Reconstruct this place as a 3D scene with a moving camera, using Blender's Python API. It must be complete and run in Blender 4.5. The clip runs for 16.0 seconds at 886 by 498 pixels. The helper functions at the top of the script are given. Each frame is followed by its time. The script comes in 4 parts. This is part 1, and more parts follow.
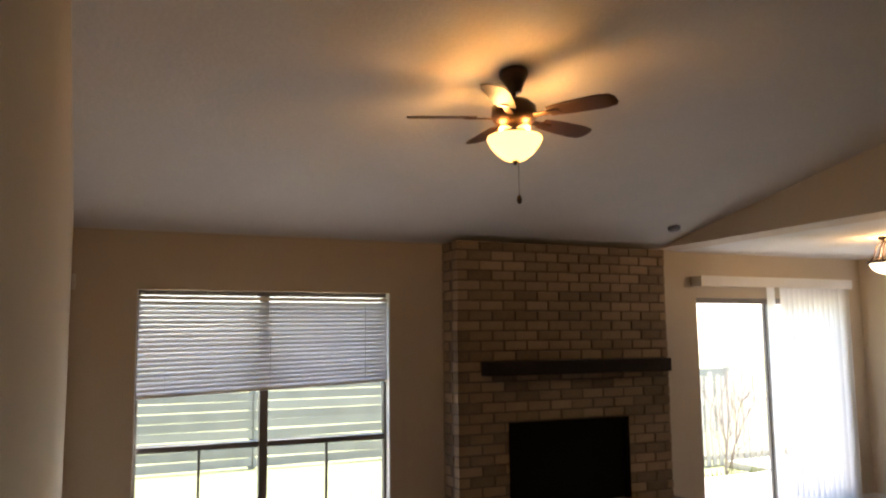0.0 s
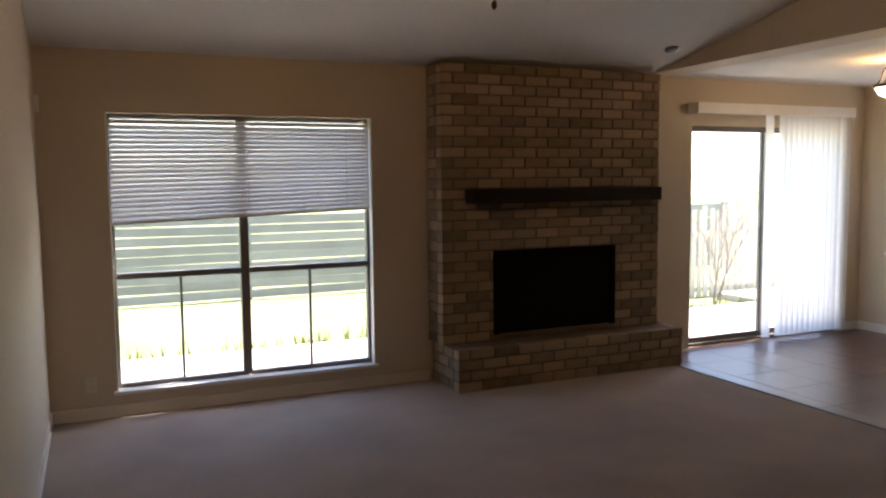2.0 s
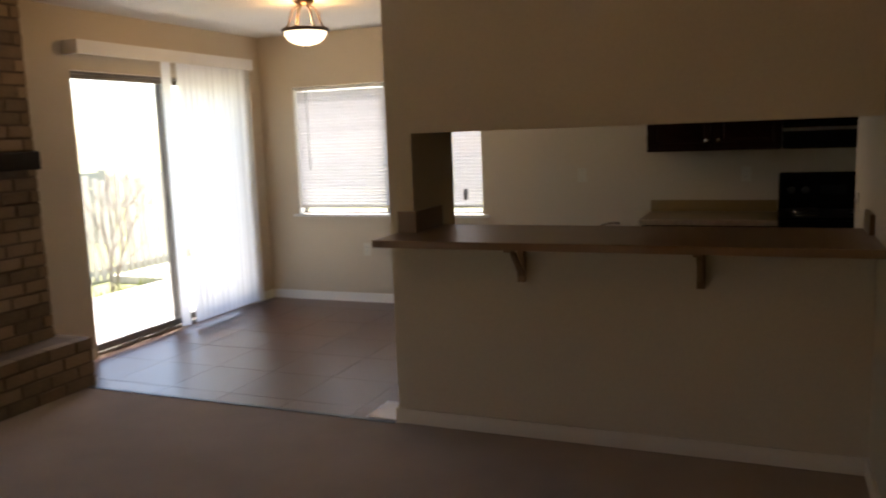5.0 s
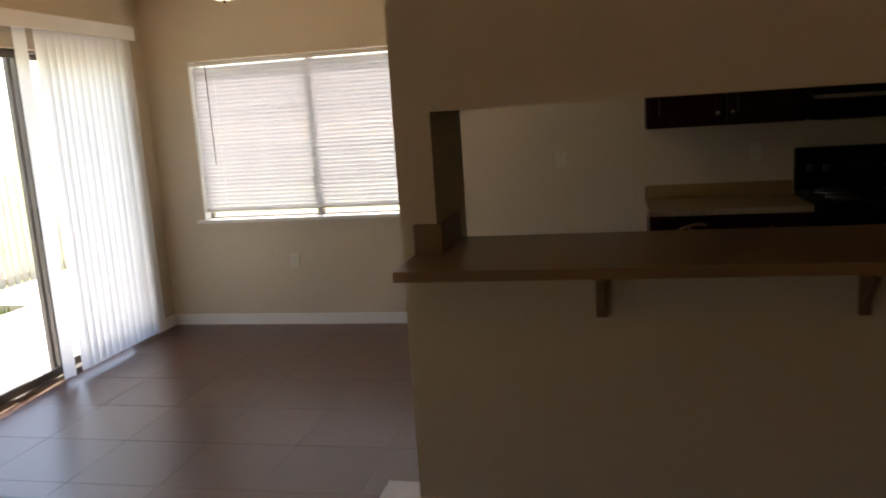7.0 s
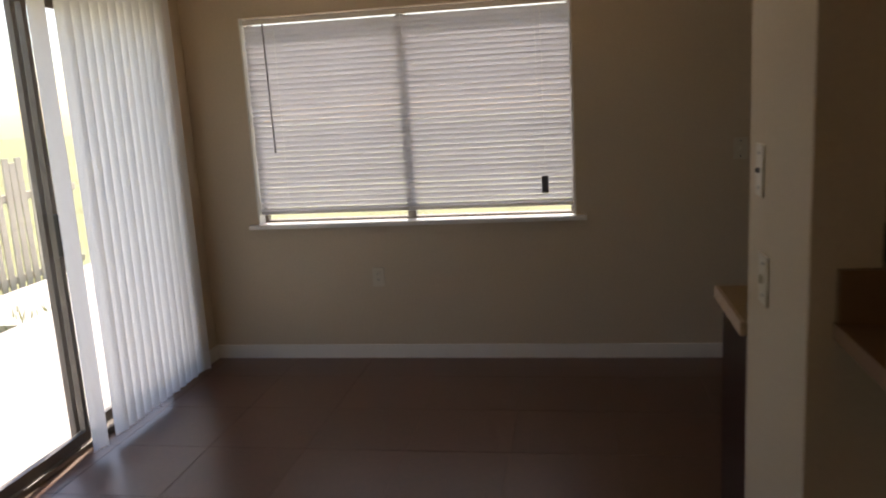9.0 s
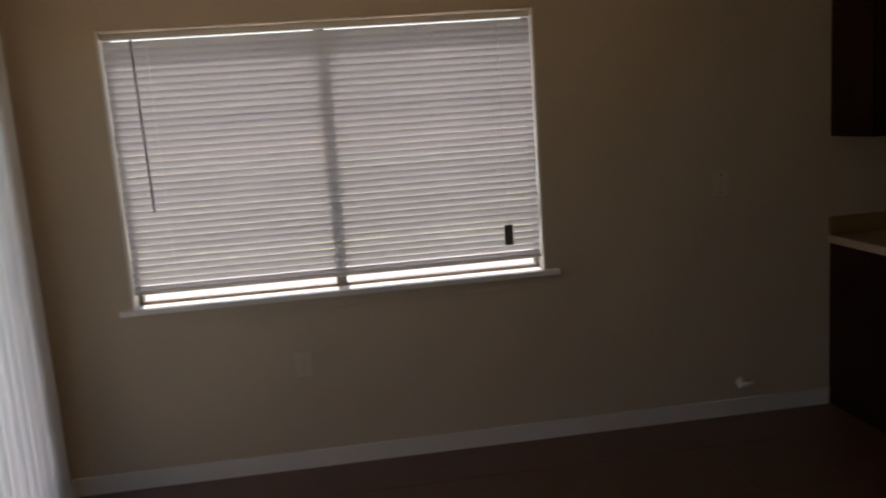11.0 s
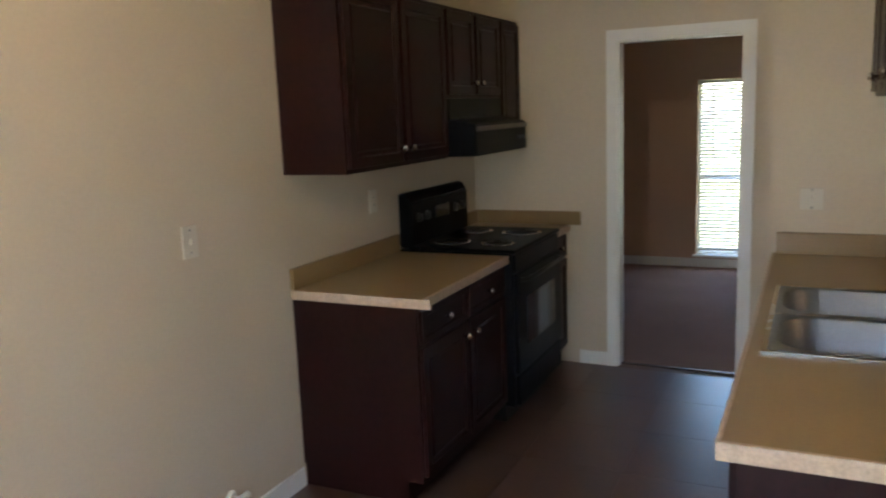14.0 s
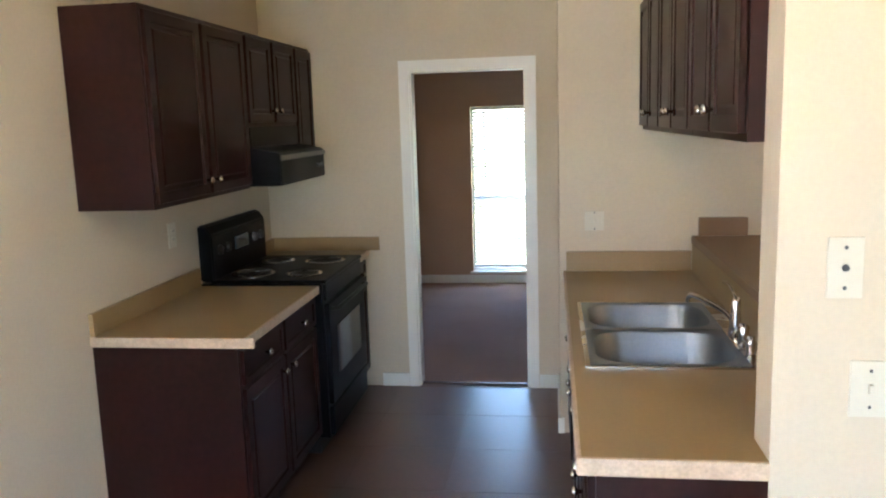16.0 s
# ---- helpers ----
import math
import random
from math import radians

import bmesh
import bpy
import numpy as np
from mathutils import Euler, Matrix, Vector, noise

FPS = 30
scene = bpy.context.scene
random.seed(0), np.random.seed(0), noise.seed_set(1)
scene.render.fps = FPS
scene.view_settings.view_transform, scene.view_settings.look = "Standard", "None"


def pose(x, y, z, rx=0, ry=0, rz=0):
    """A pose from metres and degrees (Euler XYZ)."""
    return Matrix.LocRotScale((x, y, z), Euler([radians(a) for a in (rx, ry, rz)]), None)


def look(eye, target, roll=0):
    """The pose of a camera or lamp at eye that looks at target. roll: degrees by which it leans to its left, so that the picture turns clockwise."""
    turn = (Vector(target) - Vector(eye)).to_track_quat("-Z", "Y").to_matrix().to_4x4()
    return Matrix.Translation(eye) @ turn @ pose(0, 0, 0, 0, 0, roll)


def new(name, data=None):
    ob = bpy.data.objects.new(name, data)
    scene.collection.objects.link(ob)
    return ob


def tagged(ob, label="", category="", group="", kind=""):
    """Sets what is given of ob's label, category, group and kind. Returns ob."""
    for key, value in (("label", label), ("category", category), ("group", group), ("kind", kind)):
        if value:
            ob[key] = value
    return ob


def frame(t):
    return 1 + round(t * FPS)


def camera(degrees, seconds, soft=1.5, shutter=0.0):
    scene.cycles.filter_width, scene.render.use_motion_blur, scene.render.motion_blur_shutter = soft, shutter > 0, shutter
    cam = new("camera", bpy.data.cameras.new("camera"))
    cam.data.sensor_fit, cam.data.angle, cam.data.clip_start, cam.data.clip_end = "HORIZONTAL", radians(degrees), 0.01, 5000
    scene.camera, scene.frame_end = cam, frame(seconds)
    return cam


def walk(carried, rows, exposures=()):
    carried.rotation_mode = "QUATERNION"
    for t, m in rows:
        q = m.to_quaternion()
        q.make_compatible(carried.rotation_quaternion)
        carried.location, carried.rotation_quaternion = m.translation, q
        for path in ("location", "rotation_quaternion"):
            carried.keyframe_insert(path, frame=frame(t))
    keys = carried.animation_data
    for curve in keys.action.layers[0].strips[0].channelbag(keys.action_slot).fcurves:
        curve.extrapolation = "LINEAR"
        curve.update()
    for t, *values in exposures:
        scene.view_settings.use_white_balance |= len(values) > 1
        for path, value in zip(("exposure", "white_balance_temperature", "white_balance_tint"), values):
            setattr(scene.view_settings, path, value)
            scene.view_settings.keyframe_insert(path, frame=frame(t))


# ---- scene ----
cam = camera(58.5, 16.0, 2.1, 0.4)
PATH = [
    (0, (-0.806, -0.078, 1.75), (0.008, 1.724, 1.98), -0.6),
    (0.5, (-0.761, -0.134, 1.742), (0.057, 1.682, 1.86), -0.6),
    (1, (-0.694, -0.164, 1.722), (0.122, 1.662, 1.732), -0.5),
    (1.5, (-0.61, -0.137, 1.689), (0.194, 1.693, 1.601), -0.6),
    (2, (-0.577, 0.02, 1.643), (0.228, 1.842, 1.473), -0.6),
    (2.5, (-0.6, 0.283, 1.6), (0.236, 2.086, 1.377), -0.7),
    (3, (-0.492, 0.485, 1.568), (0.446, 2.234, 1.319), -1),
    (3.5, (-0.301, 0.655, 1.549), (0.844, 2.274, 1.291), -1.2),
    (4, (-0.152, 0.862, 1.552), (1.293, 2.221, 1.297), -1.4),
    (4.5, (0.074, 1.102, 1.569), (1.764, 2.137, 1.3), -1.8),
    (5, (0.272, 1.305, 1.59), (2.1, 2.064, 1.304), -2.1),
    (5.2, (0.377, 1.391, 1.595), (2.239, 2.063, 1.306), -2),
    (7.5, (1.544, 2.697, 1.606), (3.467, 3.122, 1.254), -3.8),
    (8, (1.862, 2.988, 1.558), (3.78, 3.415, 1.184), -3.9),
    (10.5, (3.079, 4.5, 1.643), (5.05, 4.475, 1.305), -3.5),
    (11, (3.309, 4.64, 1.616), (5.268, 4.398, 1.293), -4.2),
    (11.5, (3.572, 4.869, 1.63), (5.458, 4.288, 1.303), -3.6),
    (12, (3.931, 5.065, 1.64), (5.668, 4.136, 1.294), -2.6),
    (12.5, (4.308, 5.027, 1.611), (5.877, 3.834, 1.275), -2.3),
    (13, (4.597, 5.033, 1.614), (5.933, 3.581, 1.286), -2.6),
    (13.5, (4.855, 4.961, 1.633), (5.94, 3.315, 1.297), -2.4),
    (14, (4.961, 4.935, 1.634), (5.81, 3.157, 1.29), -2.3),
    (14.5, (5.042, 4.93, 1.656), (5.662, 3.063, 1.3), -2.4),
    (15, (5.12, 4.972, 1.684), (5.556, 3.054, 1.327), -2.3),
    (15.5, (5.177, 5.009, 1.686), (5.492, 3.063, 1.346), -1.9),
    (16, (5.189, 5.004, 1.693), (5.467, 3.049, 1.374), -1.8),
]
walk(cam, [(t, look(eye, target, roll)) for t, eye, target, roll in PATH],
     [(0, 2.32, 6650, 16), (1, 2.25, 6600, 16), (1.5, 2.15, 6500, 16), (3, 2.25, 6500, 15), (5, 2.15, 6950, 14), (8, 1.62, 7200, 16), (10.5, 0.52, 7150, 19), (12, 1.25, 7000, 20), (12.5, 1.65, 7400, 22), (13, 2.15, 7900, 22), (13.5, 2.86, 8200, 17), (14, 3.68, 5950, 9), (15, 4.05, 5700, 8), (15.5, 4.28, 5680, 8), (16, 4.46, 5650, 8)])

# ---- light ----
world = bpy.data.worlds.new("sky")
scene.world = world
world.use_nodes = True
wn = world.node_tree
sky = wn.nodes.new("ShaderNodeTexSky")
sky.sky_type, sky.sun_disc = "NISHITA", False
sky.sun_elevation, sky.sun_rotation = radians(52), radians(83)
wn.links.new(sky.outputs[0], wn.nodes["Background"].inputs[0])
wn.nodes["Background"].inputs[1].default_value = 0.15
sun = new("sun", bpy.data.lights.new("sun", "SUN"))
sun.data.energy, sun.data.angle, sun.data.color = 4.5, radians(0.6), (1, 0.97, 0.92)
sun.matrix_world = look((16.7, 6.0, 21.5), (0, 4, 0))


def bulb(name, at, watts, radius, colour):
    ob = new(name, bpy.data.lights.new(name, "POINT"))
    ob.data.energy, ob.data.shadow_soft_size, ob.data.color = watts, radius, colour
    ob.location = at
    return ob


for _k in range(3):
    _a = radians(60 + 120 * _k)
    bulb("fan_bulb", (1.12 + 0.105 * math.cos(_a), 3.30 + 0.105 * math.sin(_a), 2.778), 1.5, 0.03, (1, 0.52, 0.16))
bulb("dining_bulb", (5.42, 4.47, 2.44), 3.5, 0.05, (1, 0.60, 0.24))


# ---- materials ----
def material(name, colour, rough=0.6, metal=0.0, vary=0.15, scale=6.0, fine=120.0, bump=0.15, dist=0.002, piece=0.0, coat=0.0, spec=0.5):
    m = bpy.data.materials.new(name)
    m.use_nodes = True
    nt = m.node_tree
    b = nt.nodes["Principled BSDF"]
    b.inputs["Roughness"].default_value, b.inputs["Metallic"].default_value = rough, metal
    b.inputs["Coat Weight"].default_value = coat
    b.inputs["Specular IOR Level"].default_value = spec
    co = nt.nodes.new("ShaderNodeTexCoord")
    n1 = nt.nodes.new("ShaderNodeTexNoise")
    n1.inputs["Scale"].default_value, n1.inputs["Detail"].default_value = scale, 5
    n2 = nt.nodes.new("ShaderNodeTexNoise")
    n2.inputs["Scale"].default_value, n2.inputs["Detail"].default_value = fine, 3
    for n in (n1, n2):
        nt.links.new(co.outputs["Object"], n.inputs["Vector"])
    add = nt.nodes.new("ShaderNodeMath")
    add.operation = "ADD"
    nt.links.new(n1.outputs["Fac"], add.inputs[0])
    nt.links.new(n2.outputs["Fac"], add.inputs[1])
    last = add
    if piece:
        info = nt.nodes.new("ShaderNodeObjectInfo")
        k = nt.nodes.new("ShaderNodeMath")
        k.operation = "MULTIPLY_ADD"
        k.inputs[1].default_value = piece
        nt.links.new(info.outputs["Random"], k.inputs[0])
        nt.links.new(add.outputs[0], k.inputs[2])
        last = k
    r = nt.nodes.new("ShaderNodeMapRange")
    r.inputs["From Min"].default_value, r.inputs["From Max"].default_value = 0.6, 1.4 + piece
    r.inputs["To Min"].default_value, r.inputs["To Max"].default_value = 1 - vary, 1 + vary
    nt.links.new(last.outputs[0], r.inputs["Value"])
    mix = nt.nodes.new("ShaderNodeVectorMath")
    mix.operation = "SCALE"
    mix.inputs[0].default_value = colour
    nt.links.new(r.outputs[0], mix.inputs["Scale"])
    nt.links.new(mix.outputs[0], b.inputs["Base Color"])
    rr = nt.nodes.new("ShaderNodeMapRange")
    rr.inputs["To Min"].default_value, rr.inputs["To Max"].default_value = max(rough - 0.1 * rough, 0.02), min(rough + 0.1 * rough, 1)
    nt.links.new(n1.outputs["Fac"], rr.inputs["Value"])
    nt.links.new(rr.outputs[0], b.inputs["Roughness"])
    if bump:
        bp = nt.nodes.new("ShaderNodeBump")
        bp.inputs["Strength"].default_value, bp.inputs["Distance"].default_value = bump, dist
        nt.links.new(n2.outputs["Fac"], bp.inputs["Height"])
        nt.links.new(bp.outputs[0], b.inputs["Normal"])
    return m


def glowing(name, colour, strength):
    m = bpy.data.materials.new(name)
    m.use_nodes = True
    b = m.node_tree.nodes["Principled BSDF"]
    b.inputs["Base Color"].default_value = (*colour, 1)
    b.inputs["Emission Color"].default_value = (*colour, 1)
    b.inputs["Emission Strength"].default_value = strength
    return m


def sheer(name, colour, through_share, rough=0.5):
    """Thin plastic or cloth that lets part of the light through."""
    m = material(name, colour, rough, vary=0.05, scale=3, bump=0)
    nt = m.node_tree
    out = nt.nodes["Material Output"]
    tr = nt.nodes.new("ShaderNodeBsdfTranslucent")
    tr.inputs["Color"].default_value = (*colour, 1)
    mx = nt.nodes.new("ShaderNodeMixShader")
    mx.inputs[0].default_value = through_share
    nt.links.new(nt.nodes["Principled BSDF"].outputs[0], mx.inputs[1])
    nt.links.new(tr.outputs[0], mx.inputs[2])
    nt.links.new(mx.outputs[0], out.inputs["Surface"])
    return m


PAINT = material("beige_wall_paint", (0.60, 0.505, 0.372), 0.75, vary=0.05, scale=1.3, fine=70, bump=0.25, dist=0.003)
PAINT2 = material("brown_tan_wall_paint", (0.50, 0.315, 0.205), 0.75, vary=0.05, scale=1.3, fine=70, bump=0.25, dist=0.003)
TRIM2 = material("cream_baseboard_paint", (0.72, 0.64, 0.54), 0.5, vary=0.05, scale=3, bump=0.05)
CEIL = material("white_textured_ceiling", (0.69, 0.665, 0.615), 0.9, vary=0.06, scale=2, fine=45, bump=0.5, dist=0.006)
WHITE = material("white_gloss_paint", (0.78, 0.76, 0.71), 0.4, vary=0.04, scale=4, bump=0.05)
PLATE = material("ivory_plastic", (0.64, 0.585, 0.47), 0.35, vary=0.03, bump=0)
CARPET = material("beige_cut_pile_carpet", (0.485, 0.39, 0.32), 0.95, vary=0.22, scale=1.6, fine=260, bump=0.9, dist=0.012, spec=0.1)
CARPET2 = material("rose_brown_carpet", (0.33, 0.21, 0.165), 0.95, vary=0.2, scale=1.6, fine=260, bump=0.9, dist=0.012, spec=0.1)
TILE = material("dark_brown_ceramic_tile", (0.112, 0.054, 0.036), 0.34, vary=0.25, scale=5, fine=40, bump=0.0, dist=0.002, piece=0.35, spec=1.0)
GROUT = material("brown_grout", (0.19, 0.12, 0.085), 0.6, vary=0.2, scale=9)
BRICK = material("tan_brown_brick", (0.265, 0.185, 0.115), 0.85, vary=0.52, scale=9, fine=60, bump=0.6, dist=0.006, piece=1.8)
MORTAR = material("dark_mortar", (0.155, 0.108, 0.075), 0.95, vary=0.25, scale=12, fine=160, bump=0.6, dist=0.004)
MANTEL = material("dark_stained_mantel_wood", (0.016, 0.009, 0.007), 0.6, vary=0.4, scale=5, fine=50, bump=0.3, spec=0.25)
SOOT = material("black_firebox", (0.006, 0.0055, 0.005), 0.9, vary=0.3, scale=9, bump=0.3, spec=0.1)
BLACKMETAL = material("black_metal", (0.02, 0.019, 0.018), 0.4, vary=0.2, bump=0.05)
BRONZE = material("bronze_window_aluminium", (0.19, 0.17, 0.15), 0.45, metal=0.2, vary=0.15, bump=0.05)
OILBRONZE = material("oil_rubbed_bronze", (0.06, 0.035, 0.022), 0.4, metal=0.8, vary=0.25, bump=0.1)
CHERRY = material("dark_cherry_cabinet_wood", (0.022, 0.0055, 0.0045), 0.36, vary=0.35, scale=3, fine=35, bump=0, spec=0.2)
COUNTER = material("tan_laminate_counter", (0.31, 0.202, 0.086), 0.35, vary=0.08, scale=5, fine=90, bump=0)
EDGE = material("speckled_laminate_edge", (0.50, 0.375, 0.265), 0.4, vary=0.22, scale=30, fine=110, bump=0)
BARTOP = material("brown_laminate_bar", (0.215, 0.125, 0.066), 0.35, vary=0.07, scale=4, fine=90, bump=0)
BLACKGLOSS = material("black_enamel", (0.006, 0.006, 0.0075), 0.34, vary=0.15, bump=0, spec=0.08)
DARKGLASS = material("dark_oven_glass", (0.02, 0.022, 0.026), 0.08, vary=0.1, bump=0)
STEEL = material("brushed_stainless_steel", (0.56, 0.53, 0.48), 0.27, metal=1.0, vary=0.08, scale=5, fine=180, bump=0.05)
# same steel, darkened and blued: the windows' bluish reflection is put into the colour
BASIN = material("steel_basin_window_tint", (0.25, 0.285, 0.335), 0.38, metal=1.0, vary=0.1, scale=5, fine=90, bump=0)
CHROME = material("polished_chrome", (0.75, 0.75, 0.77), 0.08, metal=1.0, vary=0.03, bump=0)
NICKEL = material("satin_nickel", (0.62, 0.59, 0.54), 0.22, metal=1.0, vary=0.05, bump=0)
BLADE = material("dark_walnut_fan_blade", (0.05, 0.022, 0.012), 0.45, vary=0.4, scale=8, bump=0.1)
SLAT = sheer("white_blind_slat", (0.80, 0.80, 0.82), 0.24)
VANE = sheer("white_vertical_vane", (0.95, 0.95, 0.95), 0.84)
CORD = material("white_cord", (0.8, 0.79, 0.75), 0.7, bump=0)
GREYPLASTIC = material("grey_plastic", (0.09, 0.09, 0.095), 0.45, bump=0)
PAPER = material("white_paper", (0.82, 0.80, 0.82), 0.8, vary=0.04, bump=0.05)
BOWL = glowing("lit_amber_glass", (1.0, 0.56, 0.14), 0.9)
BOWL2 = glowing("lit_frosted_glass", (1.0, 0.84, 0.58), 0.7)
GRASS = material("sunlit_lawn", (0.31, 0.32, 0.14), 0.9, vary=0.5, scale=0.9, fine=30, bump=0.8, dist=0.03)
CONCRETE = material("pale_concrete", (0.62, 0.58, 0.52), 0.9, vary=0.15, scale=2, bump=0.3)
FENCEWOOD = material("weathered_grey_fence_wood", (0.27, 0.275, 0.25), 0.85, vary=0.35, scale=3, fine=50, bump=0.4, piece=0.6)
PICKET = material("pale_weathered_pickets", (0.56, 0.52, 0.43), 0.85, vary=0.25, scale=3, fine=50, bump=0.3, piece=0.4)
WEED = material("green_weeds", (0.22, 0.25, 0.07), 0.8, vary=0.4, scale=2, bump=0)
BARK = material("grey_brown_bark", (0.24, 0.20, 0.16), 0.9, vary=0.35, scale=14, bump=0.5)
GLASS = bpy.data.materials.new("window_glass")
GLASS.use_nodes = True
_g = GLASS.node_tree
_out = _g.nodes["Material Output"]
_t, _gl, _mx = (_g.nodes.new(k) for k in ("ShaderNodeBsdfTransparent", "ShaderNodeBsdfGlossy", "ShaderNodeMixShader"))
_mx.inputs[0].default_value = 0.04
_gl.inputs["Roughness"].default_value = 0.02
_g.links.new(_t.outputs[0], _mx.inputs[1])
_g.links.new(_gl.outputs[0], _mx.inputs[2])
_g.links.new(_mx.outputs[0], _out.inputs["Surface"])


# ---- building helpers ----
def thing(name, at, label, category, group="", kind=""):
    ob = new(name)
    ob.empty_display_size = 0.1
    ob.location = at
    return tagged(ob, label, category, group, kind)


def adopt(ob, parent):
    ob.parent = parent
    if not parent.parent:
        ob.matrix_parent_inverse = Matrix.Translation(-parent.location)
    return ob


def mesh_of(name, bm, mat, smooth=False):
    me = bpy.data.meshes.new(name)
    bm.normal_update()
    bm.to_mesh(me)
    bm.free()
    me.materials.append(mat)
    if smooth:
        for p in me.polygons:
            p.use_smooth = True
    return me


def part(name, bm, mat, parent, label="", smooth=False):
    ob = new(name, mesh_of(name, bm, mat, smooth))
    adopt(ob, parent)
    return tagged(ob, label)


def fixed(name, bm, mat, label, category, smooth=False):
    """A piece of the setting."""
    return tagged(new(name, mesh_of(name, bm, mat, smooth)), label, category, kind="structure")


def single(name, bm, mat, label, category, group="", smooth=False):
    return tagged(new(name, mesh_of(name, bm, mat, smooth)), label, category, group)


def box(x0, y0, z0, x1, y1, z1, bevel=0.0, bm=None, m=None):
    bm = bm or bmesh.new()
    r = bmesh.ops.create_cube(bm, size=1)
    c = Matrix.Translation(((x0 + x1) / 2, (y0 + y1) / 2, (z0 + z1) / 2)) @ Matrix.Diagonal((abs(x1 - x0), abs(y1 - y0), abs(z1 - z0), 1))
    bmesh.ops.transform(bm, matrix=(m @ c) if m else c, verts=r["verts"])
    if bevel:
        edges = list({e for v in r["verts"] for e in v.link_edges})
        bmesh.ops.bevel(bm, geom=edges, offset=bevel, segments=2, affect="EDGES", profile=0.6)
    return bm


def boxes(rows):
    bm = bmesh.new()
    for r in rows:
        box(*r, bm=bm)
    return bm


def prism_x(poly, x0, x1):
    """A slab with the outline poly of (y, z), from x0 to x1."""
    bm = bmesh.new()
    a = [bm.verts.new((x0, y, z)) for y, z in poly]
    b = [bm.verts.new((x1, y, z)) for y, z in poly]
    bm.faces.new(a)
    bm.faces.new(b[::-1])
    for i in range(len(poly)):
        j = (i + 1) % len(poly)
        bm.faces.new((a[j], a[i], b[i], b[j]))
    bmesh.ops.recalc_face_normals(bm, faces=bm.faces)
    return bm


def lathe(profile, at, segments=20, bm=None, m=None, squash=1.0):
    """Turned shape of (radius, height) about z at a place, or in the frame m."""
    bm = bm or bmesh.new()
    m = m or Matrix.Translation(at)
    rings = []
    for r, z in profile:
        rings.append([bm.verts.new(m @ Vector((r * math.cos(2 * math.pi * i / segments), squash * r * math.sin(2 * math.pi * i / segments), z))) for i in range(segments)])
    for a, b in zip(rings, rings[1:]):
        for i in range(segments):
            j = (i + 1) % segments
            bm.faces.new((a[i], a[j], b[j], b[i]))
    bm.faces.new(rings[0][::-1])
    bm.faces.new(rings[-1])
    bmesh.ops.recalc_face_normals(bm, faces=bm.faces)
    return bm


def tube(points, radius, bm=None, sides=8, taper=1.0):
    bm = bm or bmesh.new()
    pts = [Vector(p) for p in points]
    rings = []
    n = len(pts)
    for i, p in enumerate(pts):
        d = (pts[min(i + 1, n - 1)] - pts[max(i - 1, 0)]).normalized()
        u = d.orthogonal().normalized() if i == 0 else (u - u.dot(d) * d).normalized()
        v = d.cross(u)
        r = radius * (1 + (taper - 1) * i / max(n - 1, 1))
        rings.append([bm.verts.new(p + r * (math.cos(2 * math.pi * k / sides) * u + math.sin(2 * math.pi * k / sides) * v)) for k in range(sides)])
    for a, b in zip(rings, rings[1:]):
        for k in range(sides):
            j = (k + 1) % sides
            bm.faces.new((a[k], a[j], b[j], b[k]))
    bm.faces.new(rings[0][::-1])
    bm.faces.new(rings[-1])
    return bm


def smooth_curve(points, steps=6):
    pts = [Vector(p) for p in points]
    out = []
    for i in range(len(pts) - 1):
        a, b, c, d = pts[max(i - 1, 0)], pts[i], pts[i + 1], pts[min(i + 2, len(pts) - 1)]
        for k in range(steps):
            t = k / steps
            out.append(0.5 * ((2 * b) + (c - a) * t + (2 * a - 5 * b + 4 * c - d) * t * t + (3 * b - a - 3 * c + d) * t ** 3))
    return out + [pts[-1]]


def panel_door(w, h, t, m, rail=0.055):
    """A cabinet door with a recessed, raised-field panel; it lies in x-z and faces -y before the frame m is applied."""
    bm = box(-w / 2, -t, 0, w / 2, 0, h)
    bmesh.ops.bevel(bm, geom=list(bm.edges), offset=0.0025, segments=1, affect="EDGES")
    f = max((f for f in bm.faces if f.normal.y < -0.9), key=lambda f: f.calc_area())
    bmesh.ops.inset_region(bm, faces=[f], thickness=rail, depth=0)
    bmesh.ops.inset_region(bm, faces=[f], thickness=0.008, depth=-0.009)
    if min(w, h) > 0.25:
        bmesh.ops.inset_region(bm, faces=[f], thickness=0.022, depth=0)
        bmesh.ops.inset_region(bm, faces=[f], thickness=0.012, depth=0.006)
    bmesh.ops.transform(bm, matrix=m, verts=bm.verts)
    return bm


def knob(m):
    return lathe([(0.006, 0.0), (0.006, 0.012), (0.014, 0.018), (0.016, 0.024), (0.012, 0.030), (0.004, 0.032)], None, 12, m=m)


# ---- the setting ----
XL, XR, YF = -0.905, 7.0, 6.0
XP, YP, YJ = 4.108, 3.20, 3.06
XKW, XPOST, XUP = 4.47, 4.702, 4.42   # kitchen faces of knee wall, end post, upper wall
ZD = 2.595
YS = 0.865
YK = 0.135
YFAR = -3.15
ZBAR = 1.039


def vault(y):
    return 2.57 + 0.195 * (YF - y)


fixed("floor_carpet", box(XL - 0.1, -2.7, -0.12, XP - 0.02, YF, 0.0), CARPET, "beige cut-pile carpet over the living room floor", "floor")
fixed("floor_far_room", box(3.6, YFAR - 0.1, -0.12, 7.3, 0.07, 0.0), CARPET2, "rose-brown carpet in the room beyond the doorway", "floor")
floor_tiled = fixed("floor_tile", box(XP - 0.02, 0.07, -0.12, XR, YF + 0.13, -0.0025), GROUT, "dark brown ceramic tile floor with pale brown grout", "floor")

